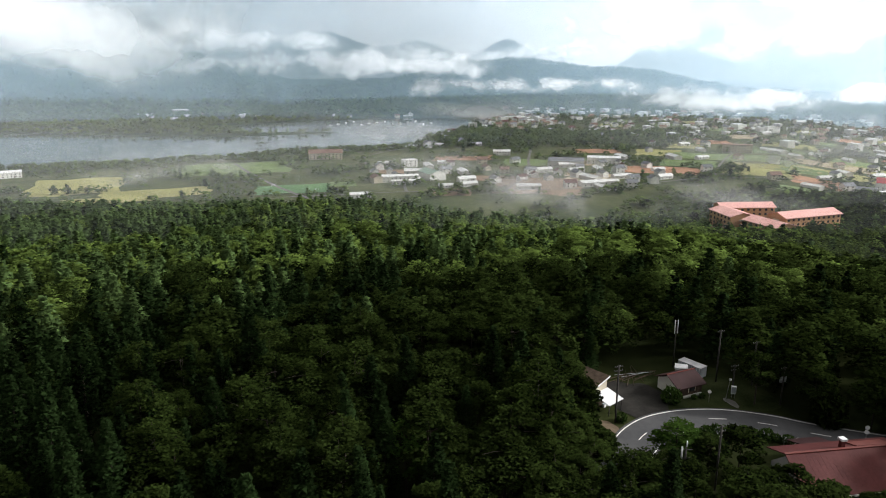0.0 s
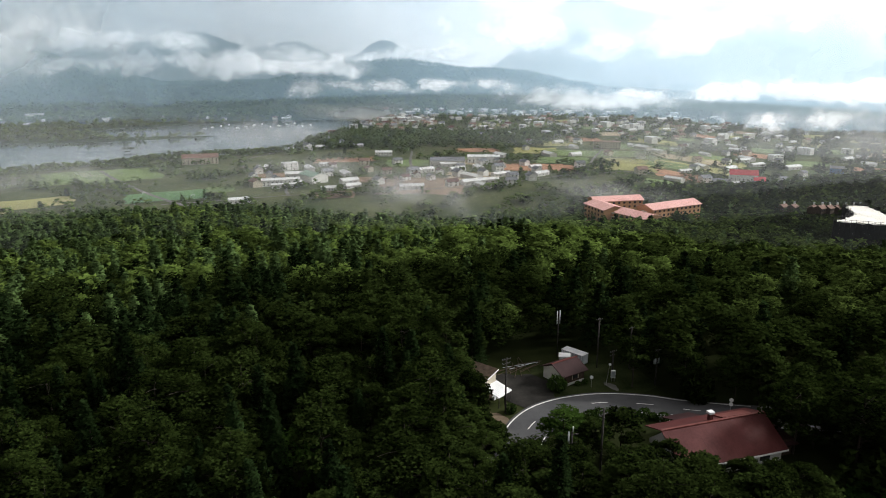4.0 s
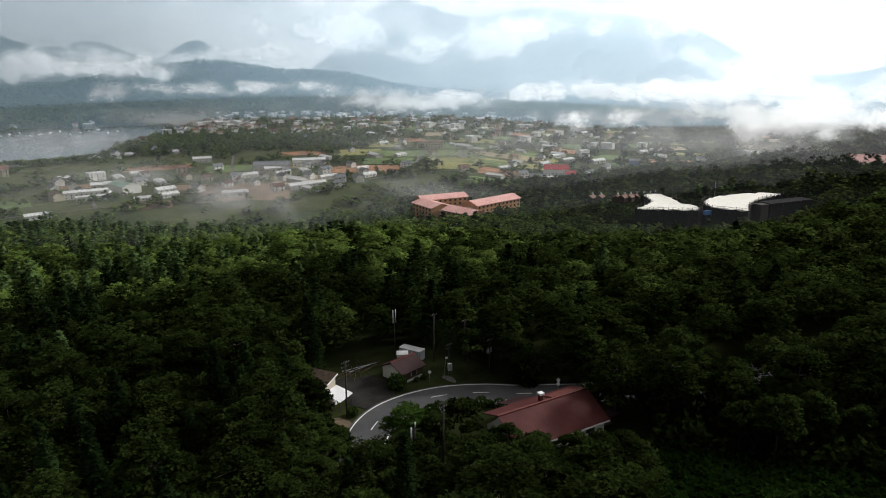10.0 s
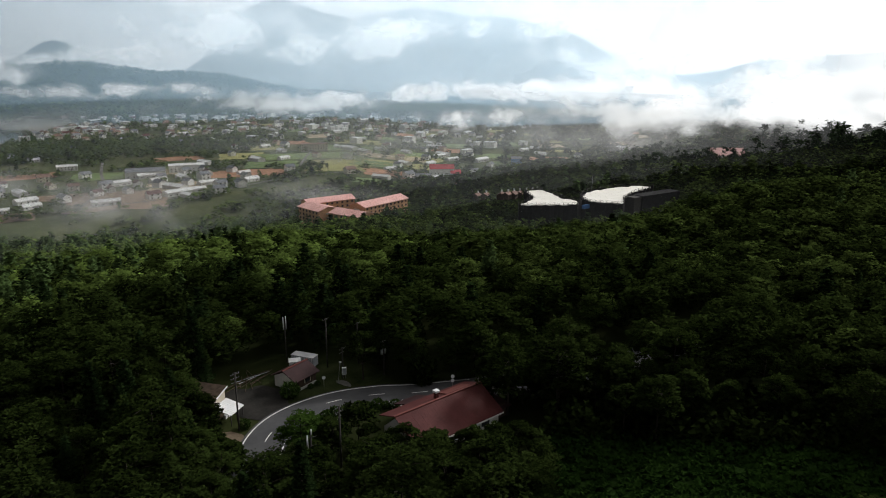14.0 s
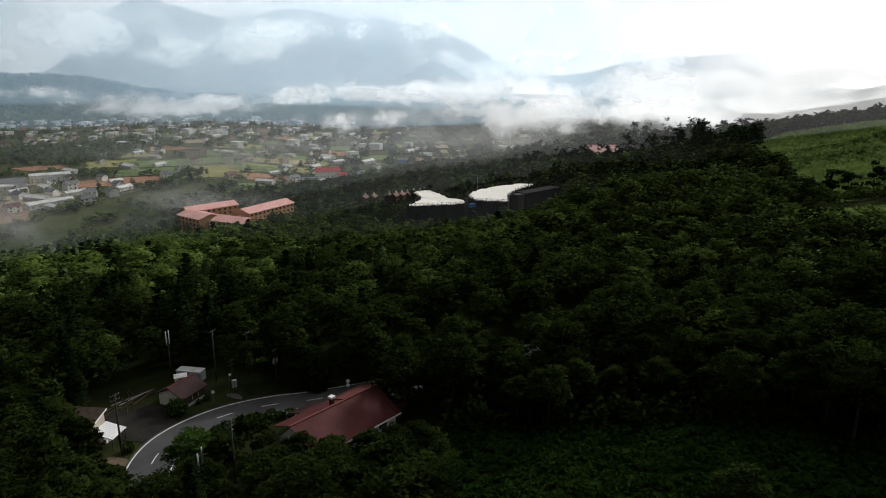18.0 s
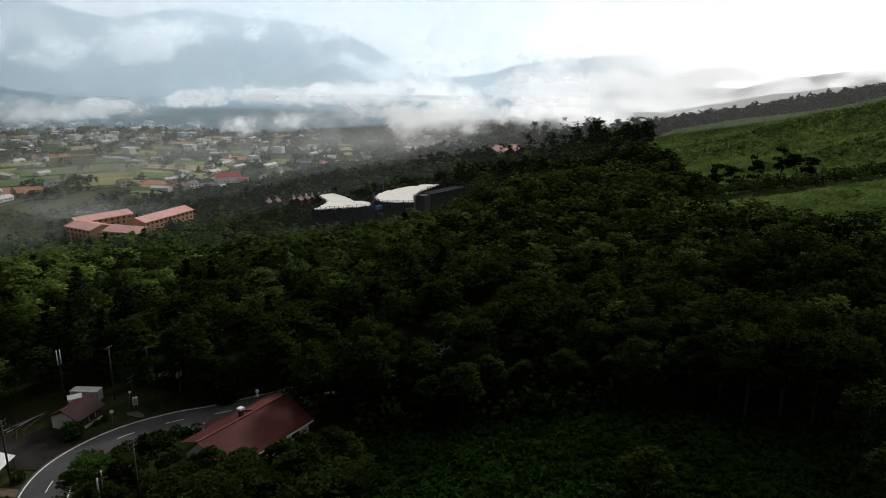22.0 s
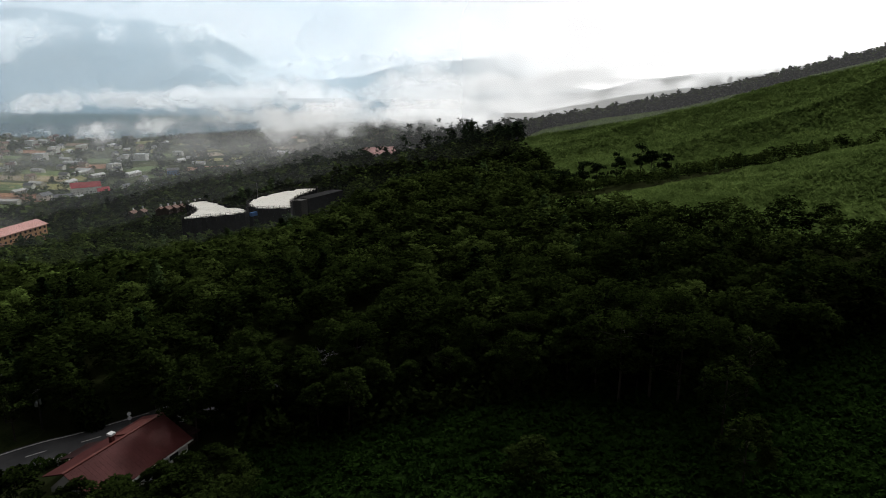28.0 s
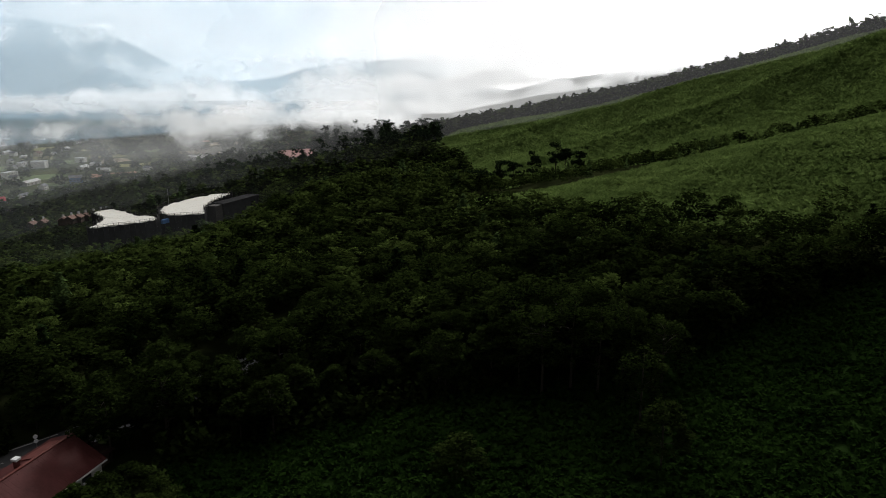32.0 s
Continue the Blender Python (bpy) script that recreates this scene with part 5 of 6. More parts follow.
# ---- pink-roofed hotel ----
hotel = tagged(new("hillside_hotel"), "three-storey ochre hotel with salmon-pink roofs among trees", "hotel")
pane = None
for cx, cy, length, width, turn, eave, ridge in ((244.5, 463.5, 46, 16, 18, 47.4, 49.8), (212, 444, 27, 17, 112, 45.8, 48.0), (198.5, 472, 26, 17, 100, 46.6, 48.7), (214, 489, 38, 14, 2, 47.8, 50.0)):
    wing = part("wall", prism(-length / 2, length / 2, -width / 2, width / 2, 30, eave, ridge - 0.15), ORANGE_WALL, hotel)
    wing.matrix_basis = pose(cx, cy, 0, 0, 0, turn)
    for sgn in (-1, 1):
        rf = part("roof", slope(-length / 2 - 0.9, length / 2 + 0.9, sgn * (width / 2 + 0.9), eave - 0.45, 0, ridge, 0.25), PINK_ROOF, hotel)
        rf.matrix_basis = wing.matrix_basis.copy()
    n = int(length / 4.0)
    for fl in range(3):
        for k in range(n):
            for sgn in (-1, 1):
                if pane is None:
                    o = part("window", box(-0.8, 0.8, -0.05, 0.05, -0.75, 0.75), GLASS, wing)
                    pane = o.data
                else:
                    o = new("window", pane)
                    o.parent = wing
                o.location = (-length / 2 + length * (k + 0.5) / n, sgn * (width / 2 + 0.06), eave - 1.9 - 3.0 * fl)
    for sgn in (-1, 1):
        for fl in range(3):
            part("balcony", box(sgn * (length / 2 + 0.003), sgn * (length / 2 + 1.3), -2.2, 2.2, eave - 3.3 - 3 * fl, eave - 2.3 - 3 * fl), CREAM_WALL, wing)

for x, y, top in ((203, 428, 43.5), (209, 424, 43), (216, 428, 43), (196, 446, 44.5), (191, 455, 44.5), (187, 466, 45), (184, 477, 45.5), (199, 437, 44), (223, 436, 43), (230, 443, 42.5), (238, 447, 42), (192, 486, 46), (247, 449, 41.5), (256, 452, 41.5)):
    lone_tree("broad", x, y, max(5.0, top - float(height(x, y))), 3.6, HALF_LIT_BROADLEAF, "green broadleaf tree close before the hotel", 420, 1.1)

# ---- building site wrapped in black netting ----
def site_block(label, plan, top, depth_, zig):
    """A netted building: a white-sheeted roof with a stepped rim, netting down the sides, a scaffold walk round the top."""
    root = tagged(new("scaffolded_building"), label, "building")
    rim = []
    for (x0, y0), (x1, y1) in zip(plan, plan[1:] + plan[:1]):
        n = max(1, int(math.hypot(x1 - x0, y1 - y0) / zig))
        for k in range(n):
            a, b = Vector((x0, y0)).lerp(Vector((x1, y1)), k / n), Vector((x0, y0)).lerp(Vector((x1, y1)), (k + 0.5) / n)
            out = Vector((y1 - y0, x0 - x1)).normalized()
            rim += [a, b + out * 0.9]
    c = sum((Vector(p) for p in plan), Vector((0, 0))) / len(plan)
    n = len(rim)
    v = [(p.x, p.y, top + 0.25 * math.sin(i * 1.7)) for i, p in enumerate(rim)] + [(p.x, p.y, top - 0.5) for p in rim]
    part("roof_sheet", (v, [tuple(range(n))] + [(i, i + n, (i + 1) % n + n, (i + 1) % n) for i in range(n)]), WHITE_SHEET, root, "white tarpaulin roof sheeting")
    big = [c + (p - c) * (1 + 2.0 / max((p - c).length, 1)) for p in rim]
    v = [(p.x, p.y, top - depth_) for p in big] + [(p.x, p.y, top + 0.1 + 0.3 * math.sin(i * 2.3)) for i, p in enumerate(big)]
    part("netting", (v, [(i, (i + 1) % n, (i + 1) % n + n, i + n) for i in range(n)]), BLACK_MESH, root, "black scaffold netting")
    posts, rails, deck = [], [], []
    for i, p in enumerate(big):
        q = big[(i + 1) % n]
        posts.append(bar((p.x, p.y, top - 2), (p.x, p.y, top + 1.5), 0.09, 5))
        for h in (0.6, 1.3):
            rails.append(bar((p.x, p.y, top + h), (q.x, q.y, top + h), 0.06, 5))
        r0, r1 = rim[i], rim[(i + 1) % n]
        deck.append(([(p.x, p.y, top - 0.7), (q.x, q.y, top - 0.7), (r1.x, r1.y, top - 0.7), (r0.x, r0.y, top - 0.7), (p.x, p.y, top - 0.8), (q.x, q.y, top - 0.8), (r1.x, r1.y, top - 0.8), (r0.x, r0.y, top - 0.8)], [(0, 1, 2, 3), (7, 6, 5, 4), (0, 4, 5, 1)]))
    for pst in posts:
        part("scaffold_post", pst, DARK_STEEL, root)
    part("guard_rail", join(*rails), DARK_STEEL, root)
    part("deck", join(*deck), DARK_STEEL, root)
    return root


site_block("half-built block with white sheeted roof wrapped in black netting", [(222.5, 269.4), (243.8, 256.8), (249, 257.1), (254, 264), (250.2, 270.2), (257, 286.7), (258.6, 297.8), (249.2, 297.2), (241.9, 280.5), (233.3, 274.8)], 79.8, 15, 4.0)
site_b = site_block("large scaffolded block with white sheeted roof and black netting", [(255.8, 253.5), (265, 241.4), (277.1, 253.1), (288.4, 259.4), (316.1, 267.1), (309.8, 272.9), (294.7, 275.5), (278.8, 274.7), (268.9, 270.9), (259.9, 263.3)], 80.6, 16, 4.5)
part("netted_stair", box(290, 320, 250, 257.5, 64, 80.3), BLACK_MESH, site_b, "black netted stair block")
part("crane_mast", bar((276, 274, 80), (276, 274, 89), 0.12), STEEL, site_b)
part("stair_tower", box(279, 284, 246, 251, 72, 81.2), DARK_STEEL, site_b)
part("tarpaulin", box(249.5, 253.5, 252.5, 254.0, 77.5, 79.4), BLUE_PAINT, site_b, "blue tarpaulin")

# ---- cottages with chimneys below the site, lodge on the ridge ----
cot = gable_house("cottage", "small cottage with a dull pink-brown roof and white chimney", "house", 9, 7, 3.4, 5.6, WOOD_WALL, BROWN_ROOF, group="cottages below the site")
chim = part("chimney", box(1.6, 2.7, -0.6, 0.6, 3.5, 7.6), WHITE_WALL, cot)
part("cap", box(1.4, 2.9, -0.8, 0.8, 7.4, 7.75), GREY_METAL, chim)
spots = [(35.9, 470), (36.6, 462), (37.9, 436), (38.4, 428), (38.9, 432), (39.4, 440), (39.9, 450), (40.4, 462), (40.8, 476)]
for k, (az, dist) in enumerate(spots):
    x, y = at(az, dist)
    z = 150 - dist * math.tan(radians(10.35 - 0.05 * k)) - 6.6
    ob = cot if k == 0 else copy_thing(cot, Matrix())
    put(ob, x, y, 25 + 7 * (k % 3), 0.62, z + 2.2)
lodge = gable_house("ridge_lodge", "lodge with a broad salmon-pink roof among pines on the ridge", "house", 25, 15, 4.2, 8.6, CREAM_WALL, PINK_ROOF, 0.9)
put(lodge, *at(55.0, 600), -38, 1.0, 150 - 600 * math.tan(radians(6.35)) - 8.6)
lodge2 = gable_house("ridge_lodge", "small white lodge among pines on the ridge", "house", 9, 8, 3.2, 4.8, WHITE_WALL, PALE_ROOF, 0.6)
put(lodge2, *at(53.4, 598), 20, 1.0, 150 - 598 * math.tan(radians(7.1)) - 5.2)

# ---- farmland ----
def field(name, cx, cy, width, depth_, turn, mat, label):
    """A farmed parcel that lies on the ground, with uneven rims."""
    n, m = 9, 7
    c, s = math.cos(radians(turn)), math.sin(radians(turn))
    v = []
    for j in range(m):
        for i in range(n):
            a, b = (i / (n - 1) - 0.5) * width, (j / (m - 1) - 0.5) * depth_
            a += 0.03 * width * math.sin(j * 1.7 + cx)
            b += 0.04 * depth_ * math.sin(i * 1.3 + cy)
            v.append((cx + a * c - b * s, cy + a * s + b * c))
    v = np.array(v)
    z = height(v[:, 0], v[:, 1]) + 0.45
    ob = link(name, np.column_stack([v, z]), grid_faces(m, n)[:, ::-1], [FIELD_MATS[mat]], True)
    return tagged(ob, label, "field", group="farm fields", kind="structure")


LABELS = {"green": "green crop field on the valley floor", "yellow": "yellow-green grass field on the valley floor", "brown": "ploughed brown field on the valley floor",
          "orange": "bare red-brown field on the valley floor", "tan": "dry tan stubble field on the valley floor", "pitch": "bright green sports pitch by the village"}
for cx, cy, w, d_, turn, mat in ((284, 919, 105, 60, -17, "orange"), (180, 837, 63, 46, -12, "tan"), (110, 807, 100, 110, -8, "brown"), (345, 986, 76, 70, -19, "green"), (432, 945, 93, 80, -24, "yellow"),
                                 (434, 1050, 184, 80, -22, "green"), (409, 770, 71, 43, -28, "green"), (-432, 818, 100, 130, 20, "yellow"), (-317, 765, 114, 60, 22, "yellow"), (-352, 722, 90, 40, 22, "yellow"),
                                 (-290, 960, 150, 120, 18, "green"), (-170, 789, 84, 62, 14, "pitch"), (-118, 822, 30, 40, 10, "green"), (119, 1007, 62, 70, -7, "green"), (188, 880, 70, 30, -13, "tan"),
                                 (342, 1110, 70, 80, -17, "yellow"), (10, 768, 42, 40, 0, "brown"), (410, 880, 60, 40, -24, "yellow"), (520, 935, 120, 60, -29, "yellow"), (560, 1010, 110, 60, -29, "tan"), (60, 860, 60, 40, -5, "brown"),
                                 (30, 1060, 90, 50, 0, "orange"), (200, 1000, 40, 60, -12, "tan"), (-60, 920, 70, 40, 5, "brown"), (620, 1060, 120, 60, -30, "green"), (520, 1130, 100, 70, -24, "green")):
    field("field", cx, cy, w, d_, turn, mat, LABELS[mat])
frng = np.random.default_rng(21)
taken = []
for k in range(400):
    az, dist = frng.uniform(12, 50), frng.uniform(960, 1750)
    x, y = at(az, dist)
    if any(math.hypot(x - a, y - b) < 88 for a, b in taken) or -0.174 * x + 0.985 * y < 660 or math.hypot(x - 434, y - 1050) < 120:
        continue
    taken.append((x, y))
    mat = str(frng.choice(["green", "yellow", "brown", "tan", "green", "yellow", "orange"]))
    field("field", x, y, frng.uniform(50, 90), frng.uniform(40, 75), -az + frng.uniform(-12, 12), mat, LABELS[mat])
    if len(taken) > 60:
        break
LANE = surface("grey_lane", (0.11, 0.11, 0.10), (0.2, 0.19, 0.18), 0.05, 9, 0.95, 0.1, spec=0.0)
# goal frames on the sports pitch and the straight avenue beside it
for x, y in ((-197, 805), (-141, 776)):
    goal = tagged(new("goal_frame"), "white goal frame on the sports pitch", "goal", group="goal frames")
    part("post", bar((-3.6, 0, 0), (-3.6, 0, 2.4), 0.1), WHITE_METAL, goal)
    part("post", bar((3.6, 0, 0), (3.6, 0, 2.4), 0.1), WHITE_METAL, goal)
    part("crossbar", bar((-3.6, 0, 2.4), (3.6, 0, 2.4), 0.1), WHITE_METAL, goal)
    goal.matrix_basis = pose(x, y, float(height(x, y)) + 0.45, 0, 0, 70)
for name, pts, half in (("farm_road", [(-300, 1010), (-245, 900), (-165, 760), (-110, 690)], 2.4), ("farm_road", [(-165, 735), (-40, 765), (70, 775), (200, 790), (330, 850), (450, 840), (560, 790)], 1.8),
                        ("farm_road", [(70, 775), (110, 900), (130, 1060), (170, 1280), (240, 1500), (330, 1800)], 2.0), ("farm_road", [(330, 850), (400, 1000), (500, 1180), (640, 1400)], 1.8),
                        ("farm_road", [(-40, 765), (-60, 900), (-120, 1050), (-60, 1190), (0, 1240)], 1.8)):
    ln = spline(pts, 8.0)
    tagged(ribbon(name, ln, -half, half, 0.7, LANE), "pale narrow lane across the valley floor", "road", kind="structure")

# ---- houses of the valley ----
kinds = [gable_house("village_house", "two-storey white house with a grey tiled roof", "house", 11, 8.5, 5.6, 8.0, WHITE_WALL, GREY_ROOF, 0.7, 2, 2, "village houses"),
         gable_house("village_house", "cream two-storey house with a brown roof", "house", 12, 9, 5.6, 8.2, CREAM_WALL, BROWN_ROOF, 0.7, 2, 2, "village houses"),
         gable_house("village_house", "long low white house with a pale metal roof", "house", 18, 8, 3.2, 5.0, WHITE_WALL, PALE_ROOF, 0.6, 1, 3, "village houses"),
         gable_house("village_guesthouse", "flat-roofed white guesthouse of three storeys", "house", 19, 11, 9.0, 9.4, WHITE_WALL, PALE_ROOF, 0.3, 3, 3, "village houses", "flat"),
         gable_house("farm_shed", "long pale farm shed with a metal roof", "shed", 26, 10, 4.0, 5.8, PALE_WALL, PALE_ROOF, 0.5, 1, 4, "village houses"),
         gable_house("village_house", "white house with a dull red roof", "house", 12, 8, 5.4, 7.8, WHITE_WALL, MAROON_ROOF, 0.7, 2, 2, "village houses")]
vr = np.random.default_rng(33)
sites = []


def settle(a0, a1, d0, d1, count, gap, weights, grow=(0.9, 1.25)):
    """Houses spread over a stretch of the valley, clear of the lake, of fields and of one another."""
    tries = 0
    while count and tries < 6000:
        tries += 1
        az, dist = vr.uniform(a0, a1), vr.uniform(d0, d1)
        x, y = at(az, dist)
        if shore_distance(np.array([x]), np.array([y]))[0] < 14 or any(math.hypot(x - p, y - q) < gap for p, q in sites):
            continue
        sites.append((x, y))
        k = int(vr.choice(len(kinds), p=weights))
        m = pose(x, y, float(height(x, y)) + 0.2, 0, 0, 15 + 90 * int(vr.integers(0, 2)) + vr.uniform(-14, 14)) @ Matrix.Scale(vr.uniform(*grow), 4)
        if kinds[k].get("placed"):
            copy_thing(kinds[k], m).matrix_basis = m
        else:
            kinds[k]["placed"] = True
            kinds[k].matrix_basis = m
        count -= 1


settle(-1, 9, 1560, 1800, 60, 19, (0.3, 0.2, 0.1, 0.2, 0.1, 0.1), (0.75, 1.2))
settle(5, 32, 1480, 2050, 160, 22, (0.3, 0.2, 0.12, 0.18, 0.1, 0.1), (0.75, 1.2))
settle(-1, 36, 1250, 1560, 40, 26, (0.3, 0.2, 0.12, 0.18, 0.1, 0.1), (0.75, 1.2))
settle(5, 40, 1560, 2000, 60, 20, (0.3, 0.2, 0.12, 0.18, 0.1, 0.1), (0.75, 1.2))
settle(-6, 18, 790, 1010, 54, 22, (0.25, 0.2, 0.2, 0.05, 0.25, 0.05))
settle(14, 34, 900, 1450, 34, 34, (0.3, 0.2, 0.2, 0.05, 0.2, 0.05))
settle(30, 50, 900, 1450, 26, 36, (0.3, 0.2, 0.2, 0.1, 0.15, 0.05))
settle(-28, -1, 1830, 1960, 22, 26, (0.3, 0.2, 0.2, 0.15, 0.1, 0.05), (0.75, 1.2))
settle(-5, 3, 1180, 1260, 8, 22, (0.3, 0.2, 0.3, 0.05, 0.1, 0.05))
for k in kinds:
    del k["placed"]


def big(name, label, category, x, y, turn, length, width, eave, ridge, wall, roof, floors, per, kind_="gable"):
    ob = gable_house(name, label, category, length, width, eave, ridge, wall, roof, 0.5, floors, per, "", kind_)
    put(ob, x, y, turn, 1.0, float(height(x, y)) + 0.2)
    sites.append((x, y))


big("school", "long white two-storey school building", "school", -52, 842, 8, 44, 12, 7.0, 8.5, WHITE_WALL, PALE_ROOF, 2, 9)
big("school_hall", "school gymnasium with a pale green roof", "hall", -14, 862, -62, 34, 22, 8.5, 12.0, WHITE_WALL, GREEN_ROOF, 1, 5)
big("school_wing", "low white school wing with a flat roof", "school", -46, 822, 8, 30, 9, 4.0, 4.4, WHITE_WALL, PALE_ROOF, 1, 6, "flat")
big("lakeside_hotel", "broad lakeside hotel with a dark brown roof", "hotel", -177, 1060, 8, 50, 18, 9.5, 14.0, CREAM_WALL, BROWN_ROOF, 3, 9)
big("factory_hall", "grey factory hall with a wide metal roof", "factory", 172, 975, -12, 48, 34, 8, 11, PALE_WALL, GREY_ROOF, 1, 7)
big("factory_hall", "low white factory hall with a flat roof", "factory", 228, 992, -12, 46, 22, 9, 9.5, WHITE_WALL, PALE_ROOF, 2, 8, "flat")
big("apartment_block", "four-storey cream block with a flat roof", "building", 467, 1115, -20, 44, 14, 12, 12.5, CREAM_WALL, BROWN_ROOF, 4, 10, "flat")
big("market_hall", "long grey hall with a pale roof", "hall", 640, 806, -20, 48, 20, 6, 9, PALE_WALL, GREY_ROOF, 1, 8)
big("white_block", "small white block of two storeys", "building", 606, 830, -36, 20, 11, 6.5, 7, WHITE_WALL, PALE_ROOF, 2, 5, "flat")
big("blue_house", "blue-walled house on the valley floor", "house", 735, 905, -39, 18, 12, 8, 11, BLUE_PAINT, GREY_ROOF, 2, 4)
big("lakeside_house", "white house at the edge of the lakeside woods", "house", -556, 893, 30, 28, 12, 7, 9, WHITE_WALL, PALE_ROOF, 2, 6)
big("roadside_hall", "pale hall at the wood's edge", "hall", -88, 735, 15, 22, 10, 4, 5.5, WHITE_WALL, PALE_ROOF, 1, 5)
big("town_hall", "white hall with a shallow pale roof", "hall", 92, 1096, -5, 26, 12, 6, 8, WHITE_WALL, PALE_ROOF, 2, 6)
big("far_shore_hotel", "white hotel on the far wooded shore", "hotel", -700, 1905, 20, 40, 14, 12, 12.5, WHITE_WALL, PALE_ROOF, 4, 8, "flat")
big("far_shore_lodge", "low white lodge on the far wooded shore", "hotel", -775, 1836, 22, 60, 12, 5, 6, WHITE_WALL, PALE_ROOF, 1, 9)
big("ridge_building", "large pale building beyond the wooded ridge", "building", *at(66.4, 1400), -60, 62, 18, 15, 15.5, PALE_WALL, PALE_ROOF, 4, 12, "flat")
for dx, dy, length, width, eave, ridge, turn in ((0, 0, 34, 14, 13, 18.5, -28), (14, -14, 14, 12, 9, 13, -28)):
    big("red_roofed_inn", "white inn with a bright red roof", "hotel", 536 + dx, 826 + dy, turn, length, width, eave, ridge, WHITE_WALL, RED_ROOF, 3 if dx == 0 else 2, 7 if dx == 0 else 3)
big("inn_annex", "grey-roofed white annex beside the inn", "building", 496, 812, -28, 22, 12, 5, 7, WHITE_WALL, GREY_ROOF, 1, 5)
# moored boats off the far shore and a small wooded islet
for k in range(14):
    x, y = at(-9 + 0.62 * k, 1650 + 26 * (k % 4))
    if shore_distance(np.array([x]), np.array([y]))[0] > -12:
        continue
    boat = tagged(new("boat"), "small white boat moored on the lake", "boat", group="moored boats")
    part("hull", ([(-4, -1.2, 1), (4, -1.2, 1), (6, 0, 1.2), (4, 1.2, 1), (-4, 1.2, 1), (-3.6, -0.8, -0.2), (4, -0.6, -0.2), (4, 0.6, -0.2), (-3.6, 0.8, -0.2)],
                  [(0, 1, 2, 3, 4), (0, 5, 6, 1), (1, 6, 2), (2, 7, 3), (3, 7, 8, 4), (4, 8, 5, 0), (2, 6, 7), (5, 8, 7, 6)]), WHITE_METAL, boat)
    part("cabin", box(-1.6, 1.6, -0.9, 0.9, 1.003, 2.4), WHITE_WALL, boat)
    boat.matrix_basis = pose(x, y, 0, 0, 0, 37 * k)

# ---- trees of the valley ----
def clear_of_fields(x, y):
    ok = np.ones(len(x), bool)
    for p, q in sites:
        ok &= np.hypot(x - p, y - q) > 15
    ok &= np.hypot(x - 538, y - 812) > 34        # open court of the inn
    return ok


# copses between the fields: place and reach
CLUMPS = [(307, 810, 16), (364, 838, 14), (362, 880, 10), (238, 849, 12), (149, 842, 10), (555, 1067, 10), (610, 1083, 9), (676, 1135, 12), (878, 1173, 14), (884, 1098, 10), (655, 1037, 8), (23, 782, 12), (60, 757, 12), (-9, 747, 12), (107, 944, 8), (-44, 957, 12), (285, 904, 8), (554, 818, 14), (486, 790, 14), (203, 889, 8), (295, 1143, 14), (828, 883, 14), (834, 979, 10), (5, 992, 8), (110, 765, 12)]
tr = np.random.default_rng(5)
n = 44000
az, dist = tr.uniform(-40, 62, n), np.sqrt(tr.uniform(640 ** 2, 2250 ** 2, n))
x, y = dist * np.sin(np.radians(az)), dist * np.cos(np.radians(az))
s = -0.174 * x + 0.985 * y
grove = (np.abs(az - 7 - 0.004 * (dist - 1300)) < 11) & (dist > 1190) & (dist < 1440 + 60 * wander(x, y, 200, 1))
hedge = wander(x, y, 55, 7.0) + 0.6 * wander(x, y, 23, 2.0) > 0.33 - 0.25 * ease(1400, 1800, dist) - 0.25 * ease(35, 45, az)
west = (az < -8) & (dist > 1060) & (s < 1100) & (wander(x, y, 40, 4.0) > 0.0)
edge = (s < 655) & (wander(x, y, 60, 9) > -0.1)
behind = (dist > 2000) & (tr.uniform(0, 1, n) < 0.5)
clump = np.zeros(n, bool)
for cx, cy, rad in CLUMPS:
    clump |= np.hypot((x - cx) / 1.6, y - cy) < rad * (1 + 0.4 * wander(x, y, 18, cx))
ok = (grove | hedge | west | edge | behind | clump) & (s > 585) & (shore_distance(x, y) > 6) & clear_of_fields(x, y)
open_ = np.ones(n, bool)
for cx, cy, w in ((284, 919, 50), (180, 837, 34), (110, 807, 52), (345, 986, 38), (432, 945, 45), (409, 770, 36), (-432, 818, 52), (-317, 765, 48), (-352, 722, 38), (-290, 960, 64), (-170, 789, 42), (119, 1007, 34), (434, 1050, 60), (342, 1110, 40), (520, 935, 50)):
    open_ &= np.hypot(x - cx, y - cy) > w
ok &= open_
wood("valley_trees", tr, x[ok], y[ok], 30, 2.9, 8.6, 4.8, 0.12)
hx, hy = [], []
for x0, y0, x1, y1, count in ((-430, 762, -376, 768, 14), (-392, 822, -352, 896, 16), (-352, 896, -289, 828, 14), (-289, 828, -215, 738, 16), (-300, 905, -236, 780, 14), (-556, 944, -414, 998, 22), (-160, 745, -120, 760, 8), (-162, 891, -100, 940, 12)):
    k = tr.uniform(0, 1, count)
    hx.append(x0 + (x1 - x0) * k + tr.normal(0, 3, count))
    hy.append(y0 + (y1 - y0) * k + tr.normal(0, 3, count))
wood("hedge_trees", tr, np.concatenate(hx), np.concatenate(hy), 60, 1.9, 8.5, 3.6, 0.4)
n = 9000
az, dist = tr.uniform(-40, 3, n), tr.uniform(960, 1330, n)
x, y = dist * np.sin(np.radians(az)), dist * np.cos(np.radians(az))
sd = shore_distance(x, y)
ok = (sd > 5) & (sd < 34 + 22 * wander(x, y, 60, 2)) & clear_of_fields(x, y) & (wander(x, y, 35, 8.0) > -0.35)
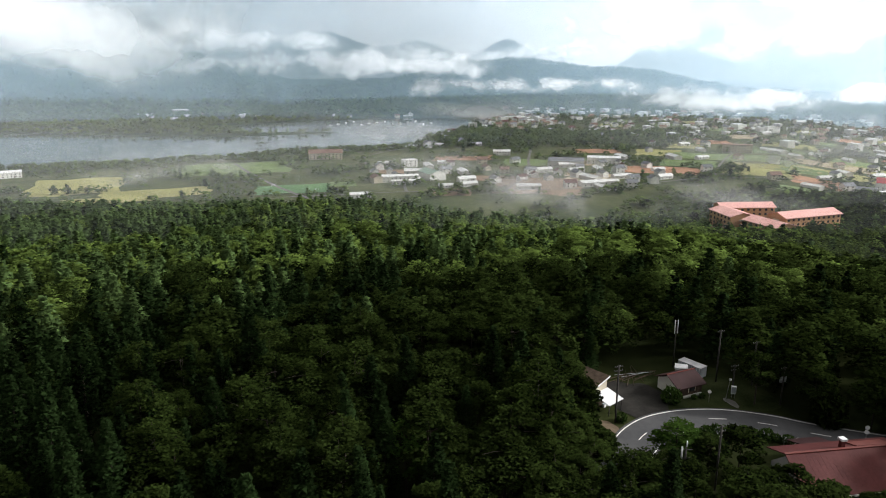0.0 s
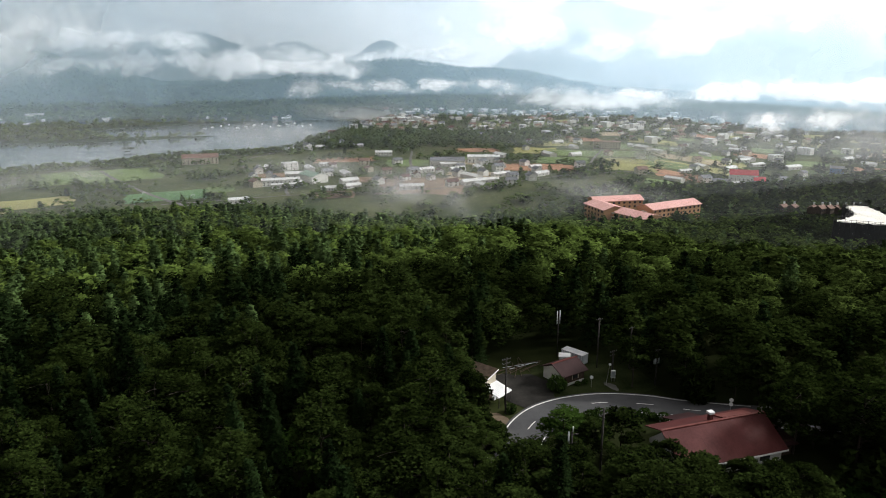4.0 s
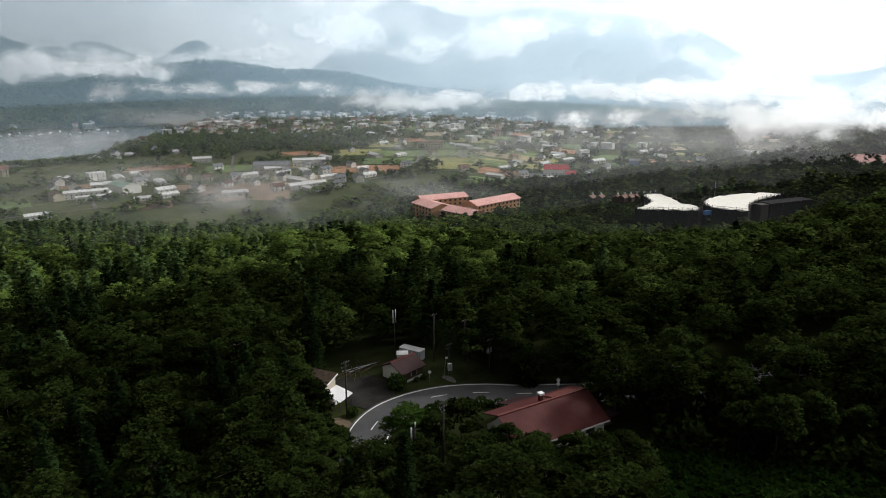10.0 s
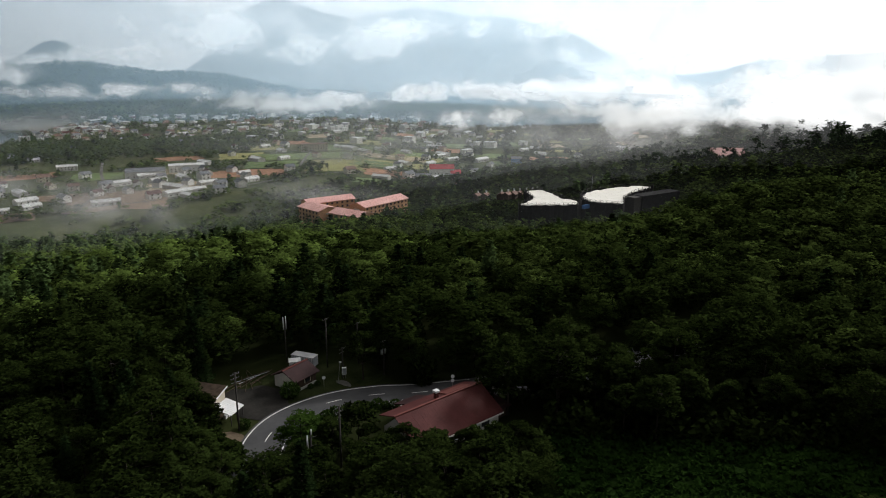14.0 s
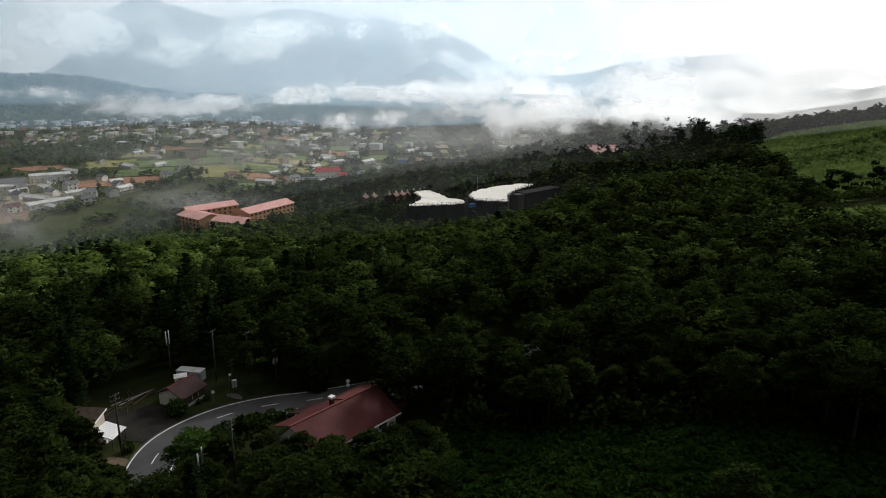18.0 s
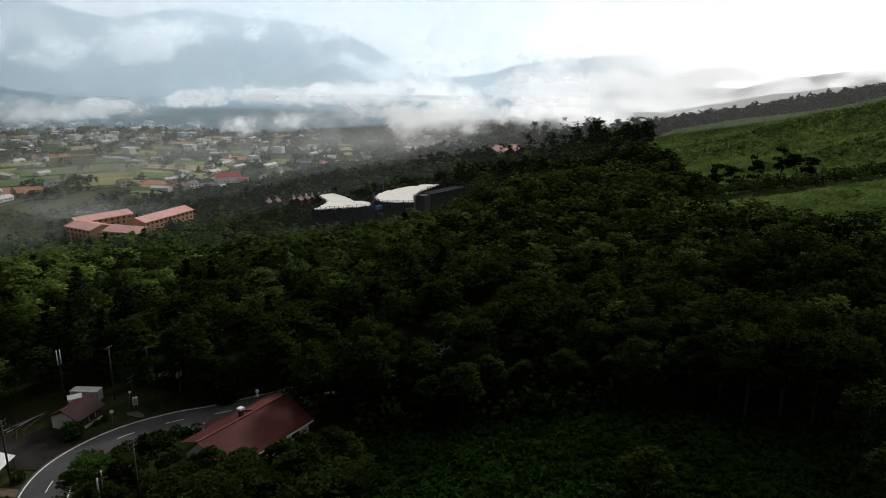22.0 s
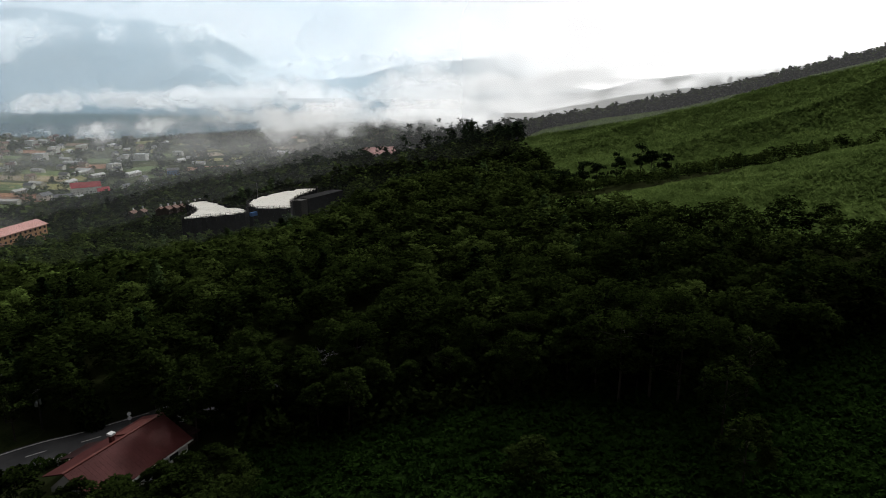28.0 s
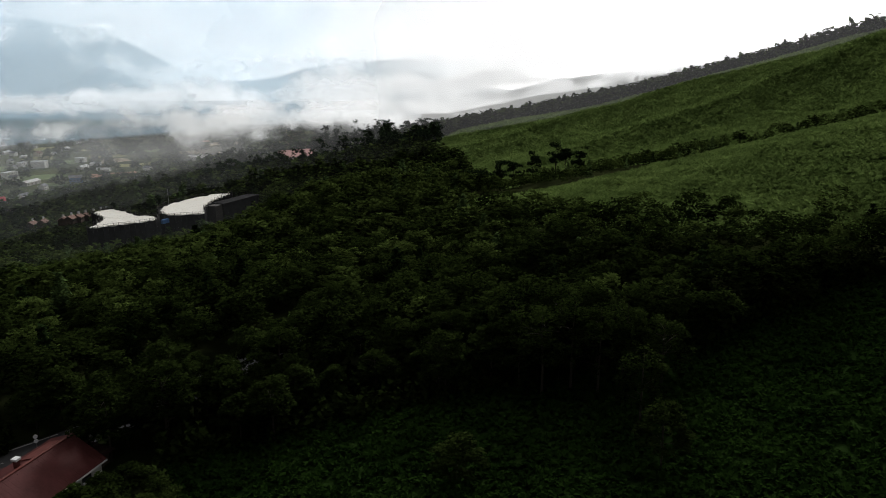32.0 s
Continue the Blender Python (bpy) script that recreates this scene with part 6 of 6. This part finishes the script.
wood("shore_trees", tr, x[ok], y[ok], 30, 2.9, 9.0, 4.8, 0.15)
n = 3600
az, dist = tr.uniform(-2, 19, n), tr.uniform(1180, 1470, n)
x, y = dist * np.sin(np.radians(az)), dist * np.cos(np.radians(az))
ok = (np.abs(dist - 1310 - 5 * (az - 8)) < 75 + 35 * wander(x, y, 90, 3.0)) & (shore_distance(x, y) > 6) & clear_of_fields(x, y)
wood("shore_trees", tr, x[ok], y[ok], 28, 3.4, 11.5, 5.2, 0.2)
ix, iy = -324 + tr.normal(0, 5, 10), 1249 + tr.normal(0, 4, 10)
islet = tagged(link("islet", *(lambda v, f: (np.array(v), np.array(f)))(*([(-324 + 9 * math.cos(k), 1249 + 7 * math.sin(k), -1.0) for k in np.arange(12) * 0.5236] + [(-324, 1249, 1.2)], [(k, (k + 1) % 12, 12) for k in range(12)])), [FOREST_FLOOR]), "tiny rocky islet in the lake", "islet", kind="structure")
lv = np.concatenate([tree_leaves(900 + k, "broad", 7, 3.4, 40, 1.8) + np.array((ix[k], iy[k], 0.3)) for k in range(10)])
tagged(link("islet_trees", lv, np.arange(len(lv)).reshape(-1, 4), [BROADLEAF]), "dark clump of trees on the islet", "trees", kind="stuff")

# woods on the far slopes
n = 16000
az, dist = tr.uniform(-42, 40, n), np.sqrt(tr.uniform(1850 ** 2, 3100 ** 2, n))
x, y = dist * np.sin(np.radians(az)), dist * np.cos(np.radians(az))
ok = (height(x, y) > 7) & (shore_distance(x, y) > 10)
ok |= (np.abs(az + 18) < 20) & (dist > 1440) & (shore_distance(x, y) > 26) & (dist < 2000)
ok &= clear_of_fields(x, y)
wood("far_woods", tr, x[ok], y[ok], 12, 6.5, 13, 6.5)
n = 2500
az, dist = tr.uniform(-34, -6, n), tr.uniform(1400, 1950, n)
x, y = dist * np.sin(np.radians(az)), dist * np.cos(np.radians(az))
ok = (shore_distance(x, y) > 26) & clear_of_fields(x, y)
wood("far_woods", tr, x[ok], y[ok], 16, 4.8, 10, 5)

# ---- meadow weeds and hill grass ----
def tufts(name, rng, x, y, each, size, tall, mat, label, tilt=0.5):
    px = np.repeat(x, each) + rng.normal(0, size * 0.55, len(x) * each)
    py = np.repeat(y, each) + rng.normal(0, size * 0.55, len(x) * each)
    pz = height(px, py) + rng.uniform(0.1, 1, len(px)) ** 1.4 * np.repeat(tall * rng.uniform(0.5, 1.3, len(x)), each)
    lv = leaf_quads(rng, np.stack([px, py, pz], 1), tilt, size, True)
    ob = tagged(link(name, lv, np.arange(len(lv)).reshape(-1, 3), [mat]), label, "grass", kind="stuff")
    slope_ = np.stack([height(px - 3, py) - height(px + 3, py), height(px, py - 3) - height(px, py + 3), np.full(len(px), 6.0)], 1)
    slope_ /= np.linalg.norm(slope_, axis=1)[:, None]
    give_normals(ob, np.repeat(slope_, 3, axis=0))
    return ob


mr = np.random.default_rng(8)
n = 26000
az, dist = mr.uniform(40, 108, n), np.sqrt(mr.uniform(56 ** 2, 175 ** 2, n))
x, y = dist * np.sin(np.radians(az)), dist * np.cos(np.radians(az))
ok = (dist < meadow_reach(az) + 2) & ~on_yard(x, y) & (road_distance(x, y) > 4.5)
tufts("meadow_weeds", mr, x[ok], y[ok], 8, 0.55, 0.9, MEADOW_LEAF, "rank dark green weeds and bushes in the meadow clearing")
n = 70000
az, dist = mr.uniform(64, 108, n), np.sqrt(mr.uniform(155 ** 2, 310 ** 2, n))
x, y = dist * np.sin(np.radians(az)), dist * np.cos(np.radians(az))
ok = is_grass(x, y)
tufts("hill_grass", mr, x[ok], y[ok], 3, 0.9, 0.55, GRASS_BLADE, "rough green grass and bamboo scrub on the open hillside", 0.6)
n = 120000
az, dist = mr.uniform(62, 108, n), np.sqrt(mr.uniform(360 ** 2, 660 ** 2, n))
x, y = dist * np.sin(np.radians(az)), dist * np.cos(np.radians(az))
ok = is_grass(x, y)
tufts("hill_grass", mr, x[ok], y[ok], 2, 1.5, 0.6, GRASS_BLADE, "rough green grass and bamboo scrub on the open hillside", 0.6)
n = 9000
az, dist = mr.uniform(38, 108, n), mr.uniform(60, 190, n)
x, y = dist * np.sin(np.radians(az)), dist * np.cos(np.radians(az))
rim = dist - meadow_reach(az)
ok = (rim > -1) & (rim < 16) & ~on_yard(x, y) & (road_distance(x, y) > 5)
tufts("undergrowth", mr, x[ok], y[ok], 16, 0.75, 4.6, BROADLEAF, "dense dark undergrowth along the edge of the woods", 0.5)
